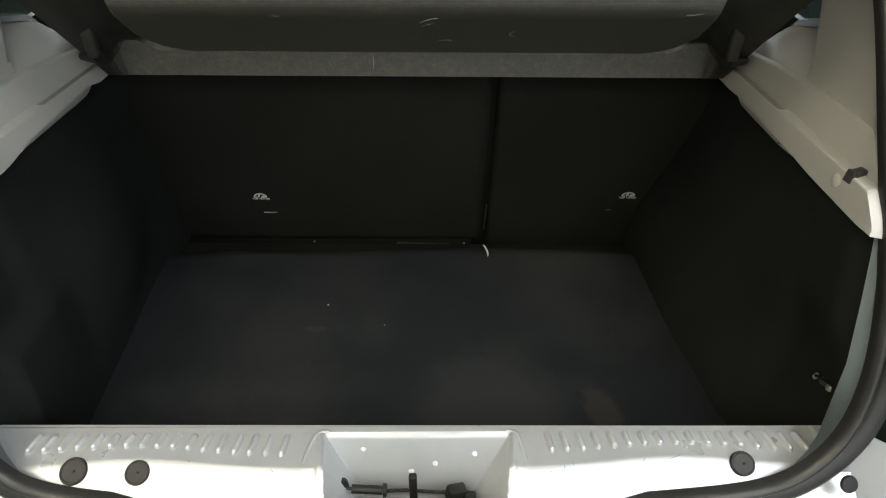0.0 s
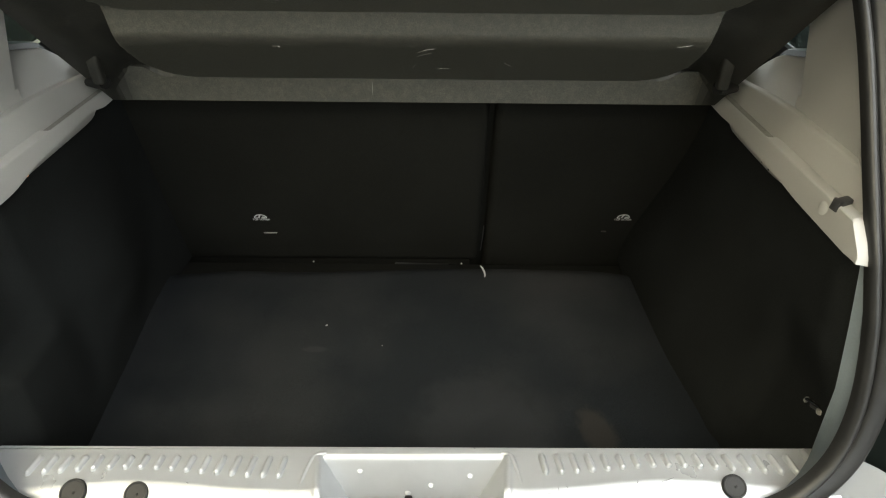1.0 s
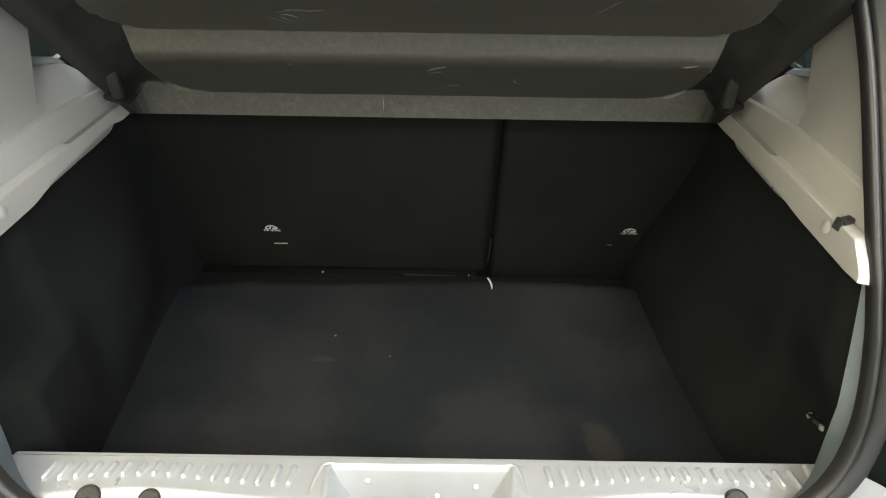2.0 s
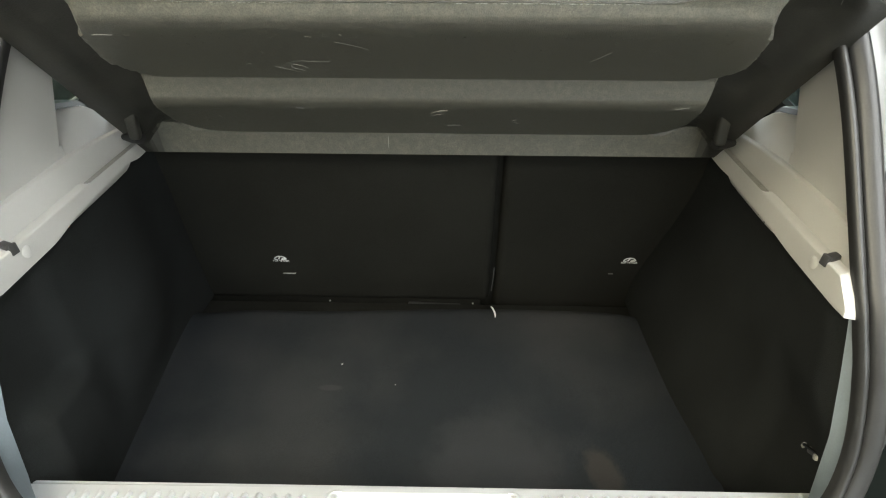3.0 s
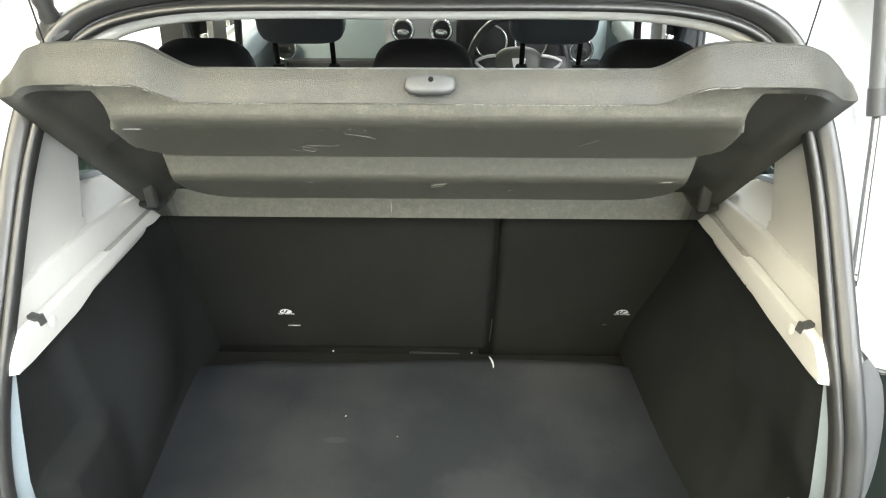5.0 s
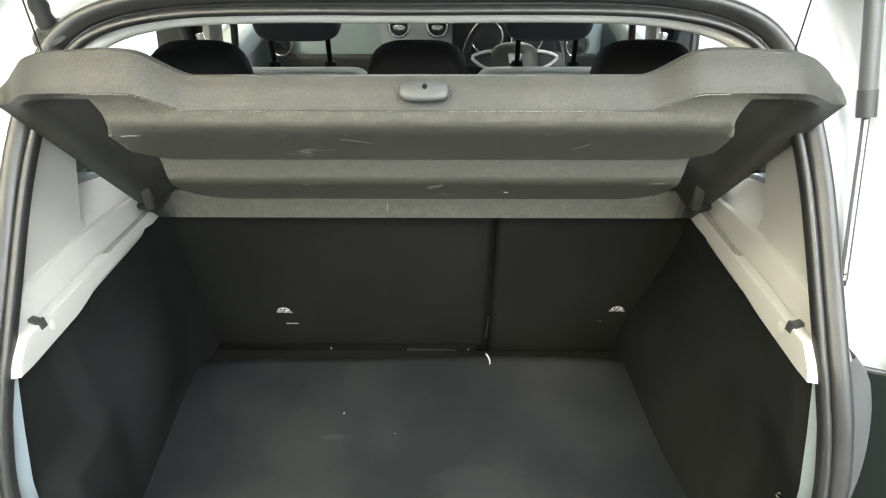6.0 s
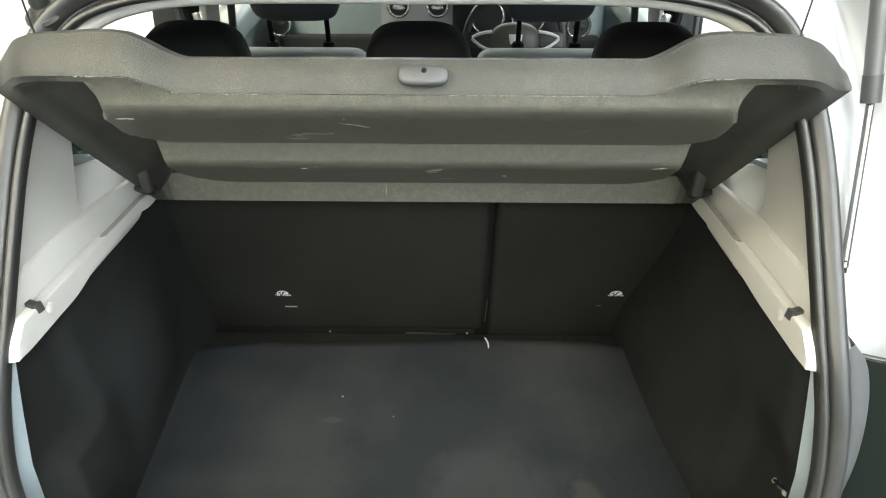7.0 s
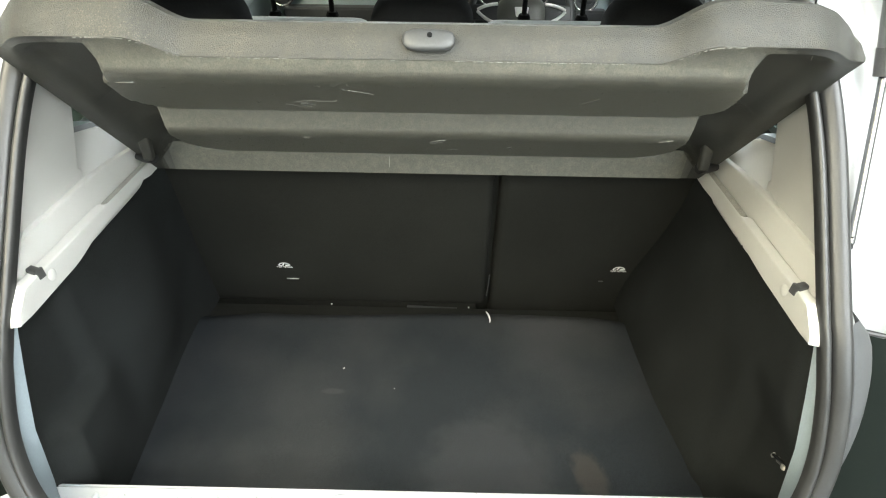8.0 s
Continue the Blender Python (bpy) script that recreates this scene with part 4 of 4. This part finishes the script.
def shelf_column(x):
    a = abs(x)
    side = 1 if x > 0 else -1
    loop = []
    for k in ALONG:
        c, d = centre_at(k), side_at(k)
        edge, width = step_end(k, x), float(np.interp(k, STEP_AT, STEP_FADE))
        w = 1.0 - step(edge, edge + width, a)
        hollow = 0.040 * (1.0 - step(0.440, 0.496, a)) * math.sin(math.pi * min(1.0, k / 12.5)) ** 0.6
        dy, dz = d[0] + ACROSS.y * hollow, d[1] + ACROSS.z * hollow
        y, z = dy + (c[0] - dy) * w, dz + (c[1] + 0.016 * step(0.395, 0.436, a) * step(0.0, 1.0, k) * step(2.0, 1.99, k) - dz) * w
        far = (0.345 - d[0]) / 0.362
        tip = step(0.36 + 0.020 * step(0.55, 0.95, far) + 0.095 * step(0.30, 0.05, far), 0.4985, a) ** 1.5
        y, z = y + (0.345 - 0.289 * far - y) * tip, z + (0.9687 + 0.311 * far - z) * tip
        loop.append(Vector((x * (0.968 + (0.020 if x > 0 else 0.032) * far) + SHELF_X * far, y, z)))
    lip = loop[-1].copy()
    high = 0.045 + 0.0105 * step(0.24, 0.33, a) - 0.009 * min(1.0, max(0.0, (a - 0.34) / 0.14)) - 0.010 * step(0.465, 0.4985, a) ** 2
    low_thick = 0.012 + 0.040 * (1.0 - step(0.43, 0.485, a))
    back = loop[0].copy()
    inset = 0.015 * max(0.0, (a - 0.42) / 0.0785) ** 7
    loop.append(lip + Vector((0, -0.0012, 0.0008)))
    for f, o in ((0.10, 0.0026), (0.5, 0.0040), (0.85, 0.0022), (1.0, -0.004)):
        loop.append(lip + ACROSS * (high * f) + Vector((-side * inset * f ** 1.5, -o, o)))
    lead = (back - lip)
    for f in (0.06, 0.3, 0.6, 0.85, 1.0):
        thick = high + (low_thick - high) * f
        off = Vector((-side * inset * (1 - f), 0, 0))
        loop.append(lip + lead * f + ACROSS * (thick + 0.004 * math.sin(math.pi * f)) + off if f < 1 else back + ACROSS * low_thick)
    return loop


shelf = thing("parcel_shelf", "worn dark grey moulded plastic parcel shelf, lifted on its cords", "parcel shelf", at=(0.012, 0.33, 1.0))
cols = sorted(set(round(v, 4) for v in spaced(-0.4985, 0.4985, 330)) | {-0.4998, 0.4998})
dense = []
for lp in (shelf_column(x) for x in cols):
    out = []
    for k in range(len(lp)):
        p, q = lp[k], lp[(k + 1) % len(lp)]
        out += [p.lerp(q, j / 3) for j in range(3)] if k >= len(ALONG) - 1 else [p]
    dense.append(out)
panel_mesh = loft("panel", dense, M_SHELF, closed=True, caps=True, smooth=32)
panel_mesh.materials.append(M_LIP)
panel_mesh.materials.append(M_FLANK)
panel_mesh.materials.append(M_HALFSHADE)
size = len(dense[0])
last = len(ALONG) - 1
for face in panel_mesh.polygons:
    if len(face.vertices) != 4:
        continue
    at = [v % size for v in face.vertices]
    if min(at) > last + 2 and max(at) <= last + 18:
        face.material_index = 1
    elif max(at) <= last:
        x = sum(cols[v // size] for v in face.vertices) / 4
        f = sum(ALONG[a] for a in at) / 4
        # past the steps' ends: flank shade as colour, with a half-tone band between
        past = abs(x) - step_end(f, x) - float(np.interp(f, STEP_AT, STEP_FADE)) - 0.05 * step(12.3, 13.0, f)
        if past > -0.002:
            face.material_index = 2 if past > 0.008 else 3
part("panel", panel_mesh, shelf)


def on_shelf(x, f):
    """A point just off the shelf's underside: x across, f from 0 at the hinge to 13 at the lip."""
    lp = shelf_column(x - SHELF_X)
    k = max(i for i in range(len(ALONG) - 1) if ALONG[i] <= f)
    return lp[k].lerp(lp[k + 1], (f - ALONG[k]) / (ALONG[k + 1] - ALONG[k])) + Vector((0, -0.0003, -0.0002))


def scratch(points, r):
    fine = chaikin([tuple(p) for p in points], 1, False)
    n = len(fine) - 1
    part("scratch", tube("scratch", [on_shelf(x, f) for x, f in fine], [0.42 * r * (0.35 + 0.65 * math.sin(math.pi * k / n)) for k in range(n + 1)], M_SCRATCH, 5), shelf, "pale scratch in the plastic")


scratch([(-0.080, 8.82), (-0.068, 8.78), (-0.056, 8.73), (-0.046, 8.67)], 0.0008)
scratch([(-0.138, 8.20), (-0.151, 8.27), (-0.149, 8.35), (-0.139, 8.34), (-0.131, 8.27)], 0.0011)
scratch([(-0.155, 8.37), (-0.135, 8.44), (-0.115, 8.41), (-0.098, 8.43)], 0.0006)
scratch([(-0.170, 8.30), (-0.160, 8.24), (-0.145, 8.16)], 0.0005)
scratch([(0.210, 8.45), (0.218, 8.55), (0.226, 8.66)], 0.0010)
scratch([(-0.168, 3.30), (-0.160, 3.30), (-0.158, 3.10), (-0.160, 2.95)], 0.0012)
scratch([(0.020, 2.82), (0.032, 2.90), (0.044, 2.94)], 0.0017)
scratch([(0.020, 2.72), (0.032, 2.79), (0.040, 2.80)], 0.0010)
scratch([(0.046, 2.36), (0.058, 2.38), (0.066, 2.38)], 0.0009)
scratch([(0.012, 2.34), (0.014, 2.44), (0.018, 2.50)], 0.0008)
scratch([(0.150, 2.62), (0.142, 2.56), (0.150, 2.50), (0.156, 2.46)], 0.0012)
scratch([(0.355, 3.9), (0.366, 4.1), (0.374, 4.4)], 0.0012)
scratch([(-0.055, 0.3), (-0.055, 0.6), (-0.055, 0.9)], 0.0011)
scratch([(0.440, 11.6), (0.447, 11.0), (0.452, 10.6)], 0.0011)
scratch([(-0.332, 9.1), (-0.322, 9.15), (-0.310, 9.1)], 0.0014)
# pale wear along the lip
rng = random.Random(4)
wear_v, wear_f = [], []
for k in range(520):
    x = rng.uniform(-0.34, 0.34)
    if noise.noise(Vector((x * 14, 0.7, 2.1))) < rng.uniform(-0.25, 0.5):
        continue
    ln = rng.uniform(0.0004, 0.0026)
    r = rng.uniform(0.00002, 0.00022)
    pa, pb = on_shelf(x, 12.99), on_shelf(x + ln, 12.99)
    base = len(wear_v)
    for p in (pa, pb):
        wear_v += [p + Vector((0, 0, -r)), p + Vector((0, -0.0007 - r, 0.0005 + r)), p + Vector((0, -0.0009 - r, -r))]
    wear_f += [(base, base + 1, base + 4, base + 3), (base + 1, base + 2, base + 5, base + 4), (base + 2, base, base + 3, base + 5), (base, base + 2, base + 1), (base + 3, base + 4, base + 5)]
tagged(part("edge_wear", mesh_from("edge_wear", wear_v, wear_f, M_WEAR, 0), shelf, "pale wear flecks along the shelf's lip"), kind="stuff")
# small pale scuffs on the two soffits and their edges
fleck_v, fleck_f = [], []
for k in range(300):
    x = rng.uniform(-0.36, 0.36)
    f = rng.choice((rng.uniform(2.1, 3.0), rng.uniform(3.0, 3.9), rng.uniform(8.0, 9.0), rng.uniform(9.0, 9.8), rng.uniform(8.8, 9.1)))
    ln, tilt, r = rng.uniform(0.0004, 0.0026), rng.uniform(-0.03, 0.03), rng.uniform(0.00006, 0.00020)
    pa, pb = on_shelf(x, f), on_shelf(x + ln, min(12.0, f + tilt))
    base = len(fleck_v)
    for p in (pa, pb):
        fleck_v += [p + Vector((0, r, r)), p + Vector((0, -r, r * 0.6)), p + Vector((0, -r * 0.6, -r))]
    fleck_f += [(base, base + 1, base + 4, base + 3), (base + 1, base + 2, base + 5, base + 4), (base + 2, base, base + 3, base + 5), (base, base + 2, base + 1), (base + 3, base + 4, base + 5)]
tagged(part("scuffs", mesh_from("scuffs", fleck_v, fleck_f, M_FLECK, 0), shelf, "fine pale scuffs on the shelf's underside"), kind="stuff")
HANDLE_AT = pose(0.020, -0.0035, 1.3150, -42)
handle = part("handle", cushion("handle", (0.054, 0.012, 0.0225), M_HANDLE, 3.2), shelf, "raised grey plastic handle with a small hole", m=HANDLE_AT)
part("hole", lathe("hole", [(0.0004, 0.0006), (0.0026, 0.0004), (0.0028, -0.001)], M_SEATCLOTH, 14), handle, m=HANDLE_AT @ pose(0.001, -0.0068, 0.0030, 92))
for s in (-1, 1):
    # the arms take the darkened flank colour too
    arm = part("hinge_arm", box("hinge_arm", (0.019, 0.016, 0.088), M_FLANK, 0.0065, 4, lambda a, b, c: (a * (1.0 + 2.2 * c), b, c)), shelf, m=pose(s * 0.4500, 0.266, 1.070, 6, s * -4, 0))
    part("pin", tube("pin", [(s * 0.452, 0.280, 1.024), (s * 0.468, 0.288, 1.020), (s * 0.488, 0.300, 1.016)], [0.010, 0.009, 0.006], M_BLACK, 12), arm)
    part("cord", tube("cord", [(s * 0.417 + 0.009, 0.050, 1.330), (s * 0.419 + 0.009, 0.050, 1.39), (s * 0.424 + 0.009, 0.050, 1.48), (s * 0.43, 0.050, 1.69)], 0.0011, M_BLACK, 6), shelf, "thin black lifting cord")

# ---- tailgate, strut and wiring ----
tailgate = thing("tailgate", "raised white tailgate above the boot opening", "tailgate", at=(0, 0.2, 1.50))
def gate_point(x, t, d):
    return (x * (1 - 0.10 * t), 0.32 - 0.77 * t, 1.475 + 0.675 * t - 0.05 * (x / 0.6) ** 2 + d)
tg = [[gate_point(x, t, d) for x in spaced(-0.53, 0.53, 17)] for d, ts in ((0.0, spaced(0, 1, 12)), (0.05, spaced(1, 0, 12))) for t in ts]
part("gate_panel", loft("gate_panel", tg, M_BODY, loop=True), tailgate)

strut = thing("gas_strut", "dark grey gas strut with a thin steel rod", "strut", at=(0.542, 0.0, 1.077))
S0, S1, S2 = Vector((0.583, 0.055, 1.034)), Vector((0.611, 0.17, 1.2235)), Vector((0.597, 0.21, 1.357))
part("rod", tube("rod", [S0, S0.lerp(S1, 0.5), S1 + (S1 - S0) * 0.02], 0.0052, M_ROD, 12), strut)
part("end_cap", tube("end_cap", [S1, S1.lerp(S2, 0.26)], 0.0125, M_CLIP, 18), strut)
part("barrel", tube("barrel", [S1.lerp(S2, 0.02), S1.lerp(S2, 0.7), S2, S2 + Vector((-0.012, 0.06, 0.17))], 0.0115, M_STRUT, 18), strut)
part("ball_joint", tube("ball_joint", [S0 + Vector((0.002, 0, -0.008)), S0 + Vector((0, 0.004, 0.010))], [0.004, 0.0042], M_BLACK, 10), strut)

boot = thing("wiring_boot", "corrugated grey rubber wiring boot in the body", "cable", at=(-0.485, 0.205, 1.331))
rr = [0.0105 + 0.0024 * (k % 2) for k in range(16)]
bp = [Vector((-0.482, 0.196, 1.334)) + Vector((-0.0008, -0.001, 0.010)) * k for k in range(16)]
part("sleeve", tube("sleeve", bp, rr, M_RUBBER, 18), boot)
part("base", lathe("base", [(0.004, 0.012), (0.013, 0.010), (0.018, 0.004), (0.0255, 0.002), (0.0275, -0.002), (0.0265, -0.008)], M_RUBBER, 28), boot, "oval black rubber foot of the wiring boot", m=pose(-0.482, 0.198, 1.330, 28, -10, 0))


# ---- tail lamps ----
def tail_lamp(s):
    ob = thing("tail_lamp", "dark smoked tail lamp beside the boot opening", "lamp", "tail lamps", at=(s * 0.60, -0.06, 0.86))
    grown = [ring(o, a) for o, a in ((0.034, 0.006), (0.042, 0.014))]
    rows = []
    for i in belt:
        p, q, z = grown[0][i], grown[1][i], LOOP[i].z
        w = 0.036 * (0.35 + 0.65 * step(0.70, 0.93, z)) * math.sqrt(max(0.02, 1 - (max(0.0, z - 0.945) / 0.046) ** 2))
        rows.append([(s * p.x, p.y, p.z), (s * q.x, q.y, q.z), (s * (q.x + 0.5 * w), q.y + 0.010, q.z), (s * (q.x + w * 0.9), q.y + 0.015, q.z), (s * (q.x + w), q.y + 0.018, q.z), (s * (q.x + w), q.y + 0.060, q.z)])
    br = part("bracket", loft("bracket", rows, M_BRACKET, smooth=40), ob, "grey plastic lamp bracket")
    part("button", lathe("button", [(0.0006, 0.0018), (0.0052, 0.0016), (0.0066, 0.0)], M_BRACKET, 18), br, m=pose(s * 0.579, -0.066, 0.922, 72))

    def lens(u, v):
        z = 0.700 + 0.255 * v
        x = 0.575 + 0.30 * u
        y = gate_y(z) + 0.075 - 0.035 * math.sin(math.pi * min(1.0, 0.15 + u)) + 0.16 * u ** 3
        return (s * x, y, z - 0.020 * u)
    part("lens", grid("lens", spaced(0, 1, 24), spaced(0, 1, 20), lens, M_LENS, smooth=60), ob)
    part("joint", tube("joint", [Vector(lens(u, 1.0)) + Vector((0, 0.002, 0.003)) for u in spaced(0, 1, 16)], 0.0035, M_RUBBER, 8), ob)
    return ob


tail_lamp(1)
tail_lamp(-1)
for s in (-1, 1):
    part("bumper_plug", lathe("bumper_plug", [(0.0006, 0.003), (0.009, 0.0025), (0.0105, 0.0)], M_BLACK, 18), car, m=pose(s * 0.511, -0.200, 0.710, 50))


# ---- front seats ----
def front_seat(x):
    ob = thing("front_seat", "grey and black cloth front seat with a headrest on two posts", "seat", "front seats", at=(x, 1.1, 0.42))
    part("backrest", box("backrest", (0.46, 0.13, 0.56), M_SEATGREY, 0.055, 5, lambda a, b, c: (a * (1.0 - 0.35 * max(0.0, c)), b - 0.25 * c, c)), ob, m=pose(x, 1.24, 0.72))
    part("cushion", box("cushion", (0.50, 0.50, 0.16), M_SEATCLOTH, 0.05, 4), ob, m=pose(x, 1.50, 0.48))
    h = part("headrest", cushion("headrest", (0.255, 0.10, 0.17), M_FRONTREST, 4.5), ob, "dark cloth headrest", m=pose(x, 1.24, 1.153, 10))
    for s in (-1, 1):
        p = part("post", tube("post", [(x + s * 0.084, 1.25, 0.95), (x + s * 0.084, 1.24, 1.10)], 0.0075, M_SEATCLOTH), ob, "black headrest post")
        part("collar", lathe("collar", [(0.006, 0.012), (0.015, 0.010), (0.019, 0.0), (0.017, -0.006)], M_SEATCLOTH, 18), p, m=pose(x + s * 0.084, 1.248, 0.992))
    return ob


front_seat(-0.40)
front_seat(0.328)

# ---- dashboard and wheel ----
dash = thing("dashboard", "blue-grey plastic dashboard with chrome-ringed vents and dials", "dashboard", at=(0, 2.1, 0.6))
part("body", box("body", (1.36, 0.45, 0.48), M_DASH, 0.05, 5, lambda a, b, c: (a, b + 0.25 * max(0.0, c), c)), dash, m=pose(0, 2.23, 0.74))
part("top", box("top", (1.36, 0.40, 0.06), M_DASH, 0.02, 3), dash, m=pose(0, 2.36, 0.985, 4))
part("binnacle", box("binnacle", (0.44, 0.16, 0.20), M_DASHDARK, 0.05, 5), dash, "black instrument hood", m=pose(0.27, 1.99, 0.915))
centre = part("centre_panel", box("centre_panel", (0.30, 0.06, 0.30), M_PLATE, 0.012, 3), dash, "satin silver centre panel", m=pose(-0.085, 1.980, 0.845, -6))


def hoop(r, w, mat, turns=36, sides=10):
    rings = []
    for k in range(turns):
        a = 2 * math.pi * k / turns
        rings.append([((r + w * math.cos(b)) * math.cos(a), (r + w * math.cos(b)) * math.sin(a), w * math.sin(b)) for b in (2 * math.pi * j / sides for j in range(sides))])
    return loft("hoop", rings, mat, closed=True, loop=True, smooth=60)


def vent(x, z, y, r):
    v = part("vent", lathe("vent", [(0.002, -0.004), (r * 0.9, 0.0), (r, 0.004)], M_DASHDARK, 28), dash, "round air vent with a chrome ring", m=pose(x, y, z, 84))
    part("ring", hoop(r, 0.007, M_CHROME), v, m=pose(x, y - 0.004, z, 84))
    part("flap", cushion("flap", (r * 1.3, r * 0.62, 0.010), M_CHROME if abs(x) < 0.3 else M_DASHDARK, 2.6, 18, 8), v, m=pose(x, y - 0.008, z - 0.004, 84, 0, -14))


vent(-0.163, 0.946, 1.955, 0.040)
vent(-0.010, 0.946, 1.955, 0.040)
vent(-0.655, 0.868, 1.99, 0.045)
vent(0.560, 0.862, 1.99, 0.045)
for x, r in ((0.187, 0.062), (0.345, 0.062)):
    g = part("gauge", lathe("gauge", [(0.002, 0.0), (r * 0.95, 0.0), (r, 0.004)], M_DASHDARK, 32), dash, "black dial with a chrome ring", m=pose(x, 1.905, 0.915, 80))
    part("ring", hoop(r, 0.005, M_CHROME), g, m=pose(x, 1.900, 0.915, 80))
# black box added so the footwell zone comes out dark
part("footwell_dark", box("footwell_dark", (1.30, 0.06, 0.30), M_DASHDARK, 0.02, 3), dash, "black panel added for the dark footwell zone", m=pose(0, 1.985, 0.675))
part("glovebox_seam", box("glovebox_seam", (0.40, 0.004, 0.006), M_DASHDARK, 0.001), dash, m=pose(-0.45, 2.000, 0.82))

wheel = thing("steering_wheel", "black steering wheel with silver-edged spokes", "steering wheel", at=(0.283, 1.75, 0.86))
WM = pose(0.283, 1.745, 0.865, 66)
part("rim", hoop(0.183, 0.014, M_DASHDARK, 48, 12), wheel, m=WM)
part("hub", cushion("hub", (0.185, 0.140, 0.06), M_HUB, 2.6), wheel, "dark grey wheel hub", m=WM)
part("emblem", box("emblem", (0.046, 0.034, 0.006), M_PLATE, 0.004, 2, lambda a, b, c: (a * (1.0 + 8 * b), b, c)), wheel, "plain silver emblem shape", m=WM @ pose(0, 0.005, 0.031))
for s in (-1, 1):
    sp = part("spoke", box("spoke", (0.115, 0.055, 0.018), M_DASHDARK, 0.006, 2), wheel, m=WM @ pose(s * 0.125, 0.006, 0.004))
    edge = [(0.086, 0.034), (0.120, 0.030), (0.158, 0.016), (0.160, 0.006), (0.120, -0.024), (0.084, -0.034)]
    part("spoke_edge", tube("spoke_edge", chaikin([tuple(WM @ Vector((s * x, y, 0.018))) for x, y in edge], 1, False), 0.0058, M_PLATE, 8), sp, "satin silver edge of the spoke")
part("column", tube("column", [(0.283, 1.76, 0.85), (0.283, 2.05, 0.74)], 0.035, M_DASHDARK, 16), wheel)

# belts and mirrors seen past the seats
for s in (-1, 1):
    belt = thing("seat_belt", "dark woven seat belt hanging by the centre pillar", "belt", "seat belts", at=(s * 0.60, 0.93, 1.0))
    part("strap", box("strap", (0.045, 0.003, 0.50), M_SEATCLOTH, 0.001), belt, m=pose(s * 0.560, 0.86, 1.10, 0, s * -8, s * 25))
    part("strap", tube("strap", [(s * (0.585 - 0.030 * math.sin(1.9 * t)), 0.84 - 0.03 * t, 1.30 - 0.36 * t) for t in spaced(0, 1, 10)], 0.011, M_FRONTREST, 8), belt, "slack grey length of the belt")
    part("buckle", box("buckle", (0.020, 0.012, 0.030), M_CHROME, 0.004, 2), belt, "bright metal buckle tongue", m=pose(s * 0.535, 0.845, 1.165, 0, s * 12))
    part("guide", box("guide", (0.016, 0.02, 0.16), M_DASHDARK, 0.005), belt, m=pose(s * 0.500, 0.98, 1.15, 0, s * -5))
    mirror = thing("door_mirror", "white door mirror with a dark back", "mirror", "door mirrors", at=(s * 0.93, 2.0, 0.98))
    part("shell", cushion("shell", (0.20, 0.10, 0.14), M_BODY, 3.5), mirror, m=pose(s * 0.93, 2.0, 1.02))
    part("mirror_glass", box("mirror_glass", (0.16, 0.006, 0.11), M_CHROME, 0.002), mirror, m=pose(s * 0.93, 1.948, 1.02))
